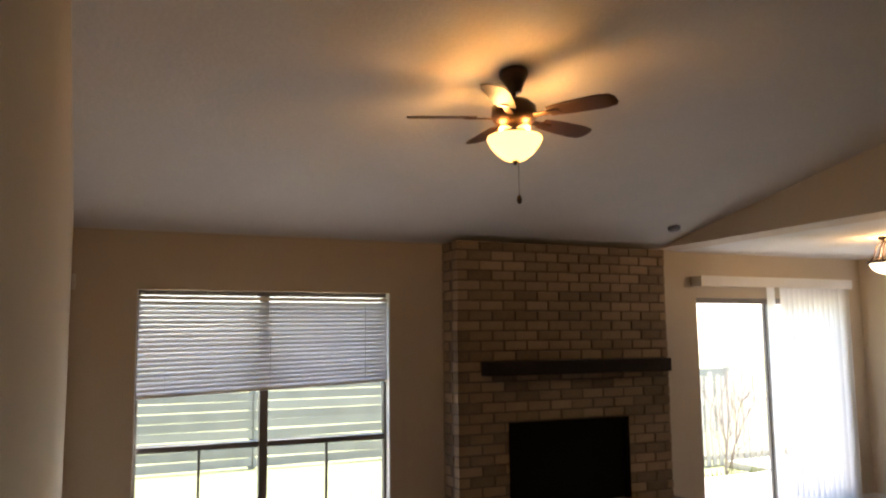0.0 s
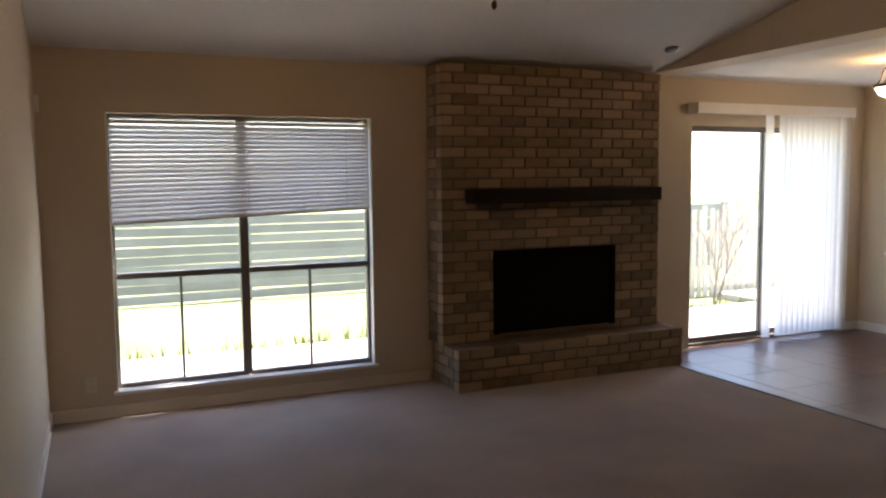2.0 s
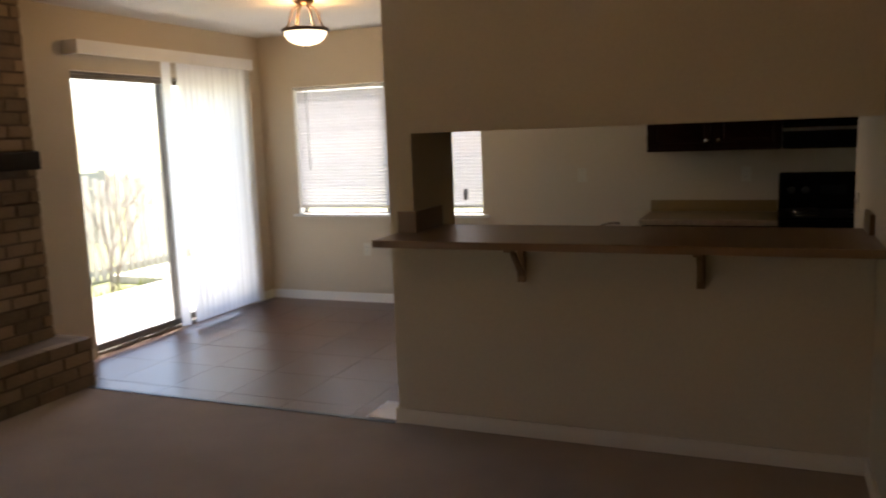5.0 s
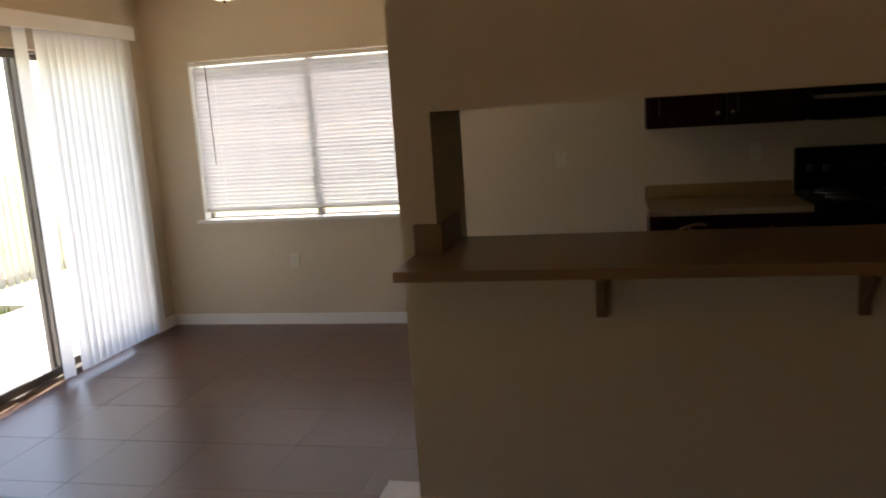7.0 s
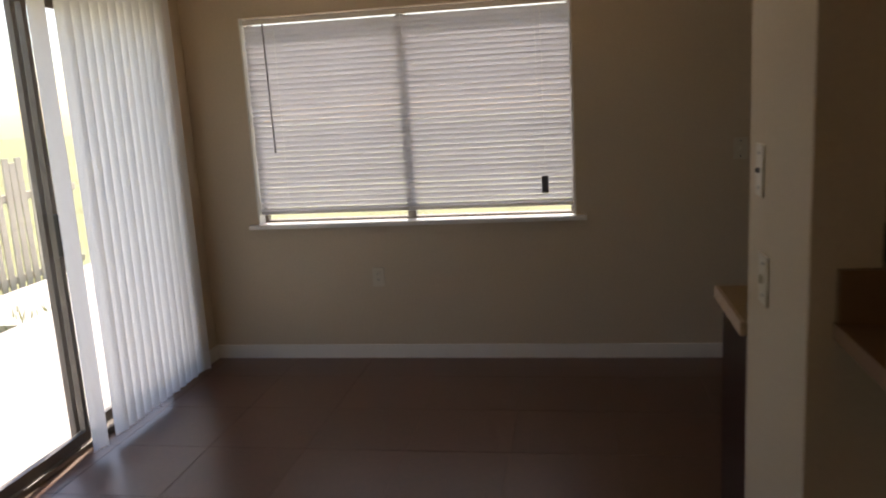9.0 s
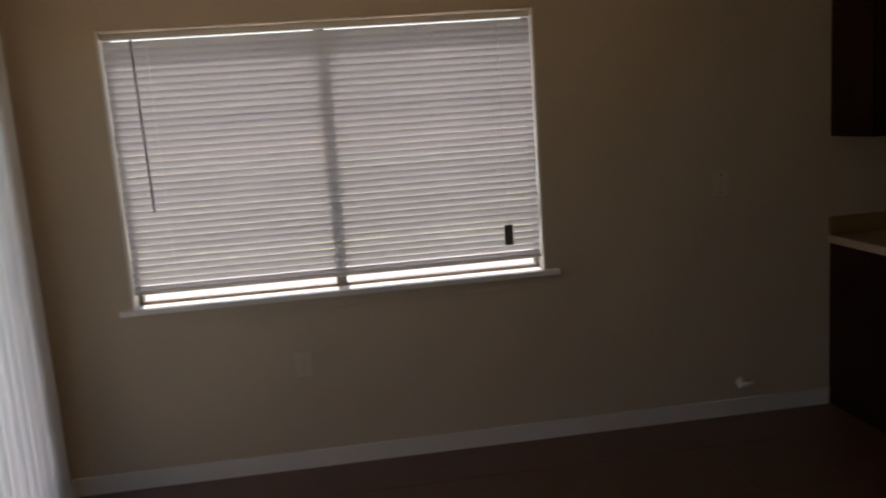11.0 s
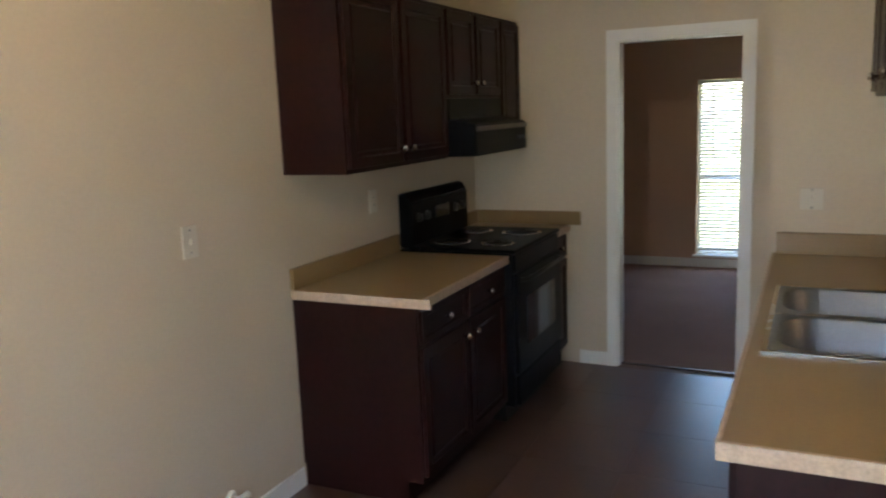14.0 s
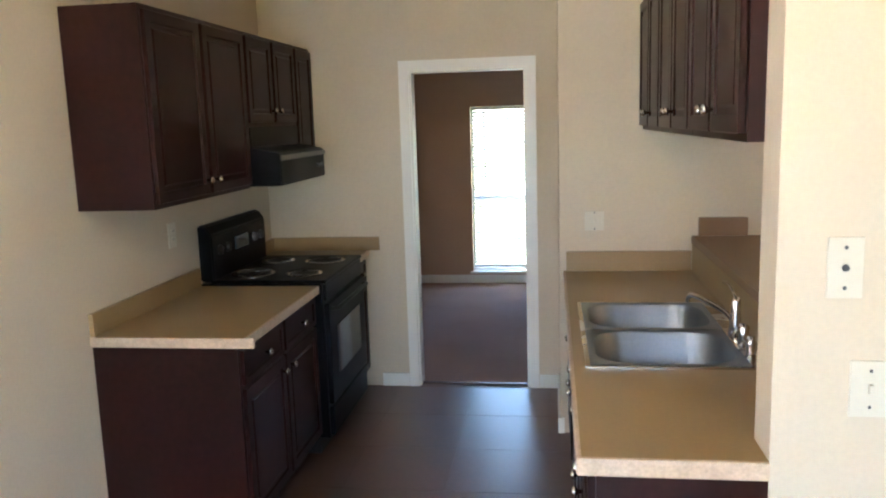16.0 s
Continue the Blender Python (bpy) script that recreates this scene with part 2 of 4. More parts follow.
WA = (-0.475, 1.463, 0.180, 2.143)
SD = (4.668, 6.64, 0.0, 2.152)
YO = YF + 0.15
fixed("wall_north", boxes([
    (XL - 0.15, YF, -0.12, WA[0], YO, 2.9), (WA[0], YF, -0.12, WA[1], YO, WA[2]), (WA[0], YF, WA[3], WA[1], YO, 2.9),
    (WA[1], YF, -0.12, SD[0], YO, 2.9), (SD[0], YF, SD[3], SD[1], YO, 2.9), (SD[1], YF, -0.12, XR + 0.15, YO, 2.9)]),
    PAINT, "beige painted wall with the big window and patio door", "wall")
WB = (3.685, 5.632, 0.858, 2.098)
XO = XR + 0.15
fixed("wall_east", boxes([
    (XR, -0.02, -0.12, XO, WB[0], 2.9), (XR, WB[0], -0.12, XO, WB[1], WB[2]), (XR, WB[0], WB[3], XO, WB[1], 2.9), (XR, WB[1], -0.12, XO, YF, 2.9)]),
    PAINT, "beige painted wall of the dining corner and kitchen", "wall")
fixed("wall_west", prism_x([(-2.7, -0.12), (YF, -0.12), (YF, vault(YF) + 0.1), (-2.7, vault(-2.7) + 0.1)], XL - 0.15, XL), PAINT, "beige painted side wall of the living room", "wall")
fixed("wall_south_living", box(XL - 0.15, -2.85, -0.12, 3.0, -2.7, vault(-2.7) + 0.1), PAINT, "beige painted back wall of the living room", "wall")
fixed("wall_hall", prism_x([(-2.85, -0.12), (YS - 0.12, -0.12), (YS - 0.12, vault(YS) + 0.1), (-2.85, vault(-2.85) + 0.1)], 2.9, 3.02), PAINT, "beige painted wall beside the living room", "wall")
fixed("wall_sink_end", box(2.9, YS - 0.12, -0.12, 5.04, YS, 3.65), PAINT, "cream painted wall at the end of the sink counter", "wall")
fixed("wall_sink_return", box(5.04, YK, -0.12, 5.16, YS, ZD), PAINT, "cream painted wall return beside the doorway", "wall")
fixed("wall_partition", boxes([
    (XP, YS, -0.12, XKW, YJ, ZBAR), (XP, YS, 1.602, XUP, YJ, 3.62), (XP, YJ, -0.12, XPOST, YP, ZD), (XP, YJ, ZD, XUP, YP, 3.18)]),
    PAINT, "beige partition wall with a pass-through above the bar", "wall")
fixed("wall_above_dining", prism_x([(YP, ZD), (YF, ZD), (YF, vault(YF) + 0.06), (YP, vault(YP) + 0.06)], XP, XUP), PAINT, "beige wall above the dining opening under the sloping ceiling", "wall")
DW = (5.350, 6.060, 2.0)
fixed("wall_kitchen_end", boxes([(5.04, YK - 0.12, -0.12, DW[0], YK, ZD), (DW[1], YK - 0.12, -0.12, XR, YK, ZD), (DW[0], YK - 0.12, DW[2], DW[1], YK, ZD)]),
      PAINT, "cream kitchen end wall with a cased doorway", "wall")
FW = (5.05, 6.03, 0.12, 1.83)
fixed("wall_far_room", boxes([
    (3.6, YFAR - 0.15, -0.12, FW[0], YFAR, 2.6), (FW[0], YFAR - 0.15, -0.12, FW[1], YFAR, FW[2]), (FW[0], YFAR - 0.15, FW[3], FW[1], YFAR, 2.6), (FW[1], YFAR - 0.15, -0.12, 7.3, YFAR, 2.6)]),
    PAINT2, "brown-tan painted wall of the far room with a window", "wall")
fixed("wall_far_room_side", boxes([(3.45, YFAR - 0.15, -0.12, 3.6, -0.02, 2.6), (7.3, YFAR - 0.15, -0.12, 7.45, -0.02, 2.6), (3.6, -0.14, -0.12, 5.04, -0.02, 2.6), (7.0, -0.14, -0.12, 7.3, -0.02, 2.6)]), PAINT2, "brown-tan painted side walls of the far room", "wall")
fixed("ceiling_living", prism_x([(-2.85, vault(-2.85)), (YF, vault(YF)), (YF, vault(YF) + 0.12), (-2.85, vault(-2.85) + 0.12)], XL - 0.15, XP), CEIL, "white textured sloping ceiling", "ceiling")
fixed("ceiling_dining", box(XUP, YK - 0.12, ZD, XR, YF, ZD + 0.12), CEIL, "flat white ceiling over dining corner and kitchen", "ceiling")
fixed("ceiling_far_room", box(3.45, YFAR - 0.15, 2.6, 7.45, -0.02, 2.7), CEIL, "flat white ceiling of the far room", "ceiling")

BH, BT = 0.085, 0.014
fixed("baseboard_living", boxes([
    (XL + BT, YF - BT, 0, 1.93, YF, BH), (4.15, YF - BT, 0, SD[0] - 0.05, YF, BH), (XL, -2.7, 0, XL + BT, YF, BH),
    (XP - BT, YS + BT, 0, XP, YP + BT, BH), (3.02, YS, 0, XP, YS + BT, BH)]), TRIM2, "cream painted baseboard", "baseboard")
fixed("baseboard_dining", boxes([
    (SD[1] + 0.05, YF - BT, 0, XR - BT, YF, BH), (XR - BT, 2.212, 0, XR, YF, BH), (XP, YP, 0, XPOST, YP + BT, BH)]), WHITE, "white painted baseboard in the dining corner", "baseboard")
fixed("baseboard_kitchen", boxes([(5.16 + BT, YK, 0, DW[0] - 0.065, YK + BT, BH), (DW[1] + 0.065, YK, 0, 6.30, YK + BT, BH), (5.16, YK, 0, 5.16 + BT, YS, BH), (5.14, YS, 0, 5.16 + BT, YS + BT, BH)]), WHITE, "white painted baseboard at the doorway", "baseboard")
fixed("baseboard_far_room", boxes([(3.6, YFAR, 0, 7.3, YFAR + BT, BH)]), WHITE, "painted baseboard in the far room", "baseboard")
fixed("trim_doorway", boxes([
    (DW[0] - 0.062, YK, 0, DW[0], YK + 0.018, DW[2] + 0.062), (DW[1], YK, 0, DW[1] + 0.062, YK + 0.018, DW[2] + 0.062), (DW[0], YK, DW[2], DW[1], YK + 0.018, DW[2] + 0.062),
    (DW[0], YK - 0.12, 0, DW[0] + 0.012, YK, DW[2]), (DW[1] - 0.012, YK - 0.12, 0, DW[1], YK, DW[2]), (DW[0] + 0.012, YK - 0.12, DW[2] - 0.012, DW[1] - 0.012, YK, DW[2])]),
    WHITE, "white painted door casing", "trim")
fixed("trim_carpet_edge", box(XP - 0.035, YP + BT, -0.002, XP - 0.005, 5.49, 0.006, 0.002), GREYPLASTIC, "dark metal strip between carpet and tile", "trim")
fixed("trim_threshold", box(DW[0] + 0.012, 0.06, -0.004, DW[1] - 0.012, 0.09, 0.006, 0.002), OILBRONZE, "dark threshold strip in the doorway", "trim")


# ---- windows ----
def bar(parent, name, r, mat=BRONZE, label=""):
    return part(name, box(*r, bevel=0.003), mat, parent, label)


def pane(parent, r):
    ob = part("pane", box(*r), GLASS, parent, "clear window glass")
    ob.visible_shadow = False
    return ob


def slat_mesh(length, width=0.026, crown=0.003):
    """A thin crowned slat along x, about its own middle."""
    bm = bmesh.new()
    n = 4
    rows = []
    for s in (1, -1):
        rows.append([[bm.verts.new((x, (k / n - 0.5) * width, crown * (1 - (2 * k / n - 1) ** 2) + s * 0.0004)) for k in range(n + 1)] for x in (-length / 2, length / 2)])
    for top, (a, b) in zip((True, False), rows):
        for k in range(n):
            f = (a[k], b[k], b[k + 1], a[k + 1])
            bm.faces.new(f if top else f[::-1])
    return mesh_of("slat", bm, SLAT, True)


def mini_blind(name, m, width, top, bottom_l, bottom_r, pitch, tilt, label, wand_x=None, wand_len=0.8, tag_x=None, tag_z=None):
    """A horizontal blind in a frame m: x along the window, -y into the room, z up from the floor."""
    blind = thing(name, m @ Vector((0, 0, 0)), label, "window blind")
    part("headrail", box(-width / 2, -0.02, top - 0.028, width / 2, 0.02, top, 0.003, m=m), WHITE, blind, "white metal headrail")
    me = slat_mesh(width, pitch * 1.09)
    drop_l, drop_r = top - 0.034 - bottom_l, top - 0.034 - bottom_r
    n = int(max(drop_l, drop_r) / pitch)
    rng = random.Random(5)
    for i in range(n):
        f = (i + 0.5) / n
        zl, zr = top - 0.034 - f * drop_l, top - 0.034 - f * drop_r
        lean = math.atan2(zr - zl, width)
        ob = new("slat", me)
        ob.matrix_basis = m @ Matrix.Translation((rng.uniform(-0.002, 0.002), 0, (zl + zr) / 2)) @ Matrix.Rotation(-lean, 4, "Y") @ Matrix.Rotation(radians(tilt + rng.uniform(-3, 3)), 4, "X")
        adopt(ob, blind)
    lean = math.atan2(bottom_r - bottom_l, width)
    mr = m @ Matrix.Translation((0, 0, (bottom_l + bottom_r) / 2)) @ Matrix.Rotation(-lean, 4, "Y")
    part("bottom_rail", box(-width / 2, -0.013, -0.010, width / 2, 0.013, 0.010, 0.003, m=mr), WHITE, blind, "white bottom rail")
    for fx in (-0.40, 0.0, 0.40):
        fl = 0.5 + fx
        part("ladder_cord", tube([m @ Vector((fx * width, -0.016, top - 0.03)), m @ Vector((fx * width, -0.016, bottom_l + (bottom_r - bottom_l) * fl))], 0.0012, sides=5), CORD, blind, "thin white ladder cord")
    if wand_x is not None:
        part("wand", tube([m @ Vector((wand_x, -0.024, top - 0.03)), m @ Vector((wand_x + 0.01, -0.03, top - 0.03 - wand_len))], 0.0045, sides=6), GREYPLASTIC, blind, "grey plastic tilt wand")
    if tag_x is not None:
        part("pull_cord", tube([m @ Vector((tag_x, -0.022, top - 0.03)), m @ Vector((tag_x, -0.024, tag_z + 0.05))], 0.0018, sides=5), CORD, blind, "white pull cord")
        part("cord_tassel", box(tag_x - 0.02, -0.032, tag_z - 0.05, tag_x + 0.02, -0.018, tag_z + 0.05, 0.004, m=m), GREYPLASTIC, blind, "dark grey cord tassel tag")
    return blind


def big_window():
    w = thing("window_1", ((WA[0] + WA[1]) / 2, YF + 0.1, WA[2]), "large bronze-framed window with four lower panes", "window", kind="structure")
    x0, x1, z0, z1 = WA
    y0, y1 = YF + 0.075, YF + 0.125
    xm, zm = 0.459, 0.990
    for r in ((x0, y0, z0, x0 + 0.035, y1, z1), (x1 - 0.035, y0, z0, x1, y1, z1), (x0 + 0.035, y0, z0, x1 - 0.035, y1, z0 + 0.035), (x0 + 0.035, y0, z1 - 0.035, x1 - 0.035, y1, z1)):
        bar(w, "window_frame", r)
    bar(w, "mullion", (xm - 0.032, y0 - 0.01, z0 + 0.035, xm + 0.032, y1, z1 - 0.022))
    for a, b in ((x0 + 0.035, xm - 0.032), (xm + 0.032, x1 - 0.035)):
        bar(w, "rail", (a, y0, zm - 0.022, b, y1, zm + 0.022))
        c = (a + b) / 2
        bar(w, "muntin", (c - 0.009, y0 + 0.008, z0 + 0.035, c + 0.009, y1 - 0.008, zm - 0.022))
        pane(w, (a, y0 + 0.02, zm + 0.022, b, y0 + 0.026, z1 - 0.022))
        pane(w, (a, y0 + 0.02, z0 + 0.035, c - 0.009, y0 + 0.026, zm - 0.022))
        pane(w, (c + 0.009, y0 + 0.02, z0 + 0.035, b, y0 + 0.026, zm - 0.022))
    part("window_sill", box(x0 - 0.02, YF - 0.025, z0 - 0.022, x1 + 0.02, YF + 0.075, z0 + 0.004, 0.004), WHITE, w, "white painted sill")
    for r in ((x0, YF + 0.001, z0 + 0.004, x0 + 0.012, y0, z1), (x1 - 0.012, YF + 0.001, z0 + 0.004, x1, y0, z1)):
        bar(w, "jamb_lining", r, WHITE, "white painted jamb lining")


big_window()
mini_blind("window_blind", Matrix.Translation(((WA[0] + WA[1]) / 2, YF + 0.035, 0)), WA[1] - WA[0] - 0.035, WA[3] - 0.045, 1.368, 1.44, 0.034, 60,
           "white mini blind raised halfway and hanging crooked")


def side_window():
    w = thing("window_2", (XR + 0.1, (WB[0] + WB[1]) / 2, WB[2]), "wide two-part window behind a lowered blind", "window", kind="structure")
    y0, y1, z0, z1 = WB
    x0, x1 = XR + 0.095, XR + 0.14
    ym = 4.674
    for r in ((x0, y0, z0, x1, y0 + 0.03, z1), (x0, y1 - 0.03, z0, x1, y1, z1), (x0, y0 + 0.03, z0, x1, y1 - 0.03, z0 + 0.016), (x0, y0 + 0.03, z1 - 0.03, x1, y1 - 0.03, z1)):
        bar(w, "window_frame", r)
    bar(w, "mullion", (x0 - 0.01, ym - 0.025, z0 + 0.016, x1, ym + 0.025, z1 - 0.03))
    for a, b in ((y0 + 0.03, ym - 0.025), (ym + 0.025, y1 - 0.03)):
        pane(w, (x0 + 0.02, a, z0 + 0.016, x0 + 0.026, b, z1 - 0.03))
    part("window_sill", box(XR - 0.04, y0 - 0.06, z0 - 0.022, XR + 0.07, y1 + 0.05, z0 + 0.003, 0.004), WHITE, w, "white painted sill")
    part("apron", box(XR - 0.014, y0 - 0.04, z0 - 0.075, XR - 0.001, y1 + 0.03, z0 - 0.022, 0.003), PAINT, w, "painted apron below the sill")
    for r in ((XR + 0.001, y0, z0 + 0.003, x0, y0 + 0.01, z1), (XR + 0.001, y1 - 0.01, z0 + 0.003, x0, y1, z1)):
        bar(w, "jamb_lining", r, WHITE, "white painted jamb lining")


side_window()
mini_blind("window_blind", Matrix.Translation((XR + 0.035, (WB[0] + WB[1]) / 2, 0)) @ Matrix.Rotation(radians(-90), 4, "Z"), WB[1] - WB[0] - 0.03, WB[3] - 0.012, 0.928, 0.928, 0.0305, -66,
           "white mini blind lowered almost to the sill", wand_x=-0.83, wand_len=0.76, tag_x=0.80, tag_z=1.045)


def far_window():
    w = thing("window_3", (5.54, YFAR - 0.1, FW[2]), "tall white-framed window in the far room", "window", kind="structure")
    x0, x1, z0, z1 = FW
    y0, y1 = YFAR - 0.11, YFAR - 0.07
    for r in ((x0, y0, z0, x0 + 0.03, y1, z1), (x1 - 0.03, y0, z0, x1, y1, z1), (x0 + 0.03, y0, z0, x1 - 0.03, y1, z0 + 0.03), (x0 + 0.03, y0, z1 - 0.03, x1 - 0.03, y1, z1), (x0 + 0.03, y0, 0.86, x1 - 0.03, y1, 0.90)):
        bar(w, "window_frame", r, WHITE)
    pane(w, (x0 + 0.03, y0 + 0.015, z0 + 0.03, x1 - 0.03, y0 + 0.021, 0.86))
    pane(w, (x0 + 0.03, y0 + 0.015, 0.90, x1 - 0.03, y0 + 0.021, z1 - 0.03))
    part("window_sill", box(x0 - 0.03, YFAR - 0.07, z0 - 0.02, x1 + 0.03, YFAR + 0.03, z0 + 0.003, 0.004), WHITE, w, "white painted sill")


far_window()
mini_blind("window_blind", Matrix.Translation((5.54, YFAR - 0.035, 0)) @ Matrix.Rotation(radians(180), 4, "Z"), 0.95, 1.82, 0.17, 0.17, 0.034, 35,
           "white mini blind lowered in the far room window", wand_x=-0.35, wand_len=0.7)


def patio_door():
    d = thing("door_1", (5.66, YF + 0.09, 0), "bronze aluminium sliding patio door with clear glass", "sliding door", kind="structure")
    x0, x1, z1 = SD[0], SD[1], SD[3]
    xm = 5.675
    for r in ((x0, YF + 0.05, 0.03, x0 + 0.018, YF + 0.14, z1), (x1 - 0.018, YF + 0.05, 0.03, x1, YF + 0.14, z1), (x0 + 0.018, YF + 0.05, z1 - 0.02, x1 - 0.018, YF + 0.14, z1)):
        bar(d, "door_frame", r, BRONZE)
    part("track", box(x0, YF + 0.04, 0.0, x1, YF + 0.14, 0.03, 0.004), BRONZE, d, "dark metal floor track")
    for a, b, y in ((x0 + 0.018, xm + 0.022, YF + 0.055), (xm - 0.022, x1 - 0.018, YF + 0.10)):
        leaf = part("sliding_panel", boxes([(a, y, 0.035, a + 0.032, y + 0.03, z1 - 0.022), (b - 0.032, y, 0.035, b, y + 0.03, z1 - 0.022), (a + 0.032, y, 0.035, b - 0.032, y + 0.03, 0.085), (a + 0.032, y, z1 - 0.055, b - 0.032, y + 0.03, z1 - 0.022)]), BRONZE, d)
        g = part("pane", box(a + 0.032, y + 0.012, 0.085, b - 0.032, y + 0.018, z1 - 0.055), GLASS, leaf, "clear door glass")
        g.visible_shadow = False
    part("door_handle", box(xm - 0.015, YF + 0.03, 0.95, xm + 0.012, YF + 0.055, 1.15, 0.005), BLACKMETAL, d, "black pull handle")


patio_door()


def vertical_blind():
    b = thing("vertical_blind", (5.7, 5.9, 2.25), "white vertical blind drawn over half the patio door", "window blind")
    part("valance", box(4.61, 5.85, 2.255, 6.69, 5.865, 2.355, 0.003), WHITE, b, "cream valance")
    part("valance_return", box(4.61, 5.865, 2.255, 4.625, 5.998, 2.355, 0.003), WHITE, b, "cream valance end")
    part("track", box(4.64, 5.90, 2.30, 6.67, 5.94, 2.33, 0.002), WHITE, b, "white track")
    bm = bmesh.new()
    n = 5
    for s in (1, -1):
        cols = [[bm.verts.new(((k / n - 0.5) * 0.089, 0.008 * (1 - (2 * k / n - 1) ** 2) + s * 0.0005, z)) for z in (0.04, 2.30)] for k in range(n + 1)]
        for p, q in zip(cols, cols[1:]):
            f = (p[0], q[0], q[1], p[1])
            bm.faces.new(f if s < 0 else f[::-1])
    me = mesh_of("vane", bm, VANE, True)
    rng = random.Random(3)
    for x, turn in [(5.575, -14)] + [(5.755 + 0.074 * i, -15) for i in range(11)] + [(6.60, -8), (6.645, -35)]:
        ob = new("vane", me)
        ob.matrix_basis = Matrix.Translation((x, 5.92, 0)) @ Matrix.Rotation(radians(turn + rng.uniform(-5, 5)), 4, "Z")
        adopt(ob, b)


vertical_blind()

# ---- fireplace ----
CX0, CX1, CY, HX0, HX1, HY, HZ = 1.925, 4.06, 5.72, 1.955, 4.15, 5.485, 0.342
FB = (2.425, 3.55, 0.385, 1.047)


def fireplace():
    f = thing("fireplace", (3.2, 5.75, 0), "tan brick fireplace with raised brick hearth", "fireplace", kind="structure")
    g = 0.010
    part("chimney_breast", boxes([(CX0 + g, CY + g, HZ, FB[0], YF, vault(YF)), (FB[1], CY + g, HZ, CX1 - g, YF, vault(YF)), (FB[0], CY + g, FB[3], FB[1], YF, vault(YF)), (FB[0], CY + g, HZ, FB[1], YF, FB[2])]), MORTAR, f, "recessed mortar bed")
    hearth = part("hearth", box(HX0 + g, HY + g, 0, HX1 - g, YF - 0.001, HZ - g), MORTAR, f, "raised brick hearth")
    part("firebox", boxes([(FB[0] - 0.01, YF - 0.015, FB[2], FB[1] + 0.01, YF, FB[3]), (FB[0] - 0.001, CY + 0.03, FB[2], FB[0] + 0.02, YF - 0.015, FB[3]), (FB[1] - 0.02, CY + 0.03, FB[2], FB[1] + 0.001, YF - 0.015, FB[3]),
                           (FB[0], CY + 0.03, FB[2] - 0.001, FB[1], YF - 0.015, FB[2] + 0.01), (FB[0], CY + 0.03, FB[3] - 0.01, FB[1], YF - 0.015, FB[3] + 0.001)]), SOOT, f, "sooty black firebox")
    for r in ((FB[0] - 0.035, CY - 0.012, FB[2], FB[0] + 0.012, CY + 0.03, FB[3] + 0.03), (FB[1] - 0.012, CY - 0.012, FB[2], FB[1] + 0.035, CY + 0.03, FB[3] + 0.03), (FB[0] + 0.012, CY - 0.012, FB[3] - 0.015, FB[1] - 0.012, CY + 0.03, FB[3] + 0.03)):
        bar(f, "firebox_frame", r, SOOT, "black metal firebox frame")
    part("fire_screen", box(FB[0] + 0.012, CY + 0.02, FB[2] + 0.01, FB[1] - 0.012, CY + 0.026, FB[3] - 0.015), SOOT, f, "black mesh fire screen")
    m = single("mantel_beam", box(2.14, 5.585, 1.465, 3.98, CY - 0.002, 1.58, 0.008), MANTEL, "dark stained wooden beam mantel on the brickwork", "mantel")
    return f, hearth


fire, hearth = fireplace()


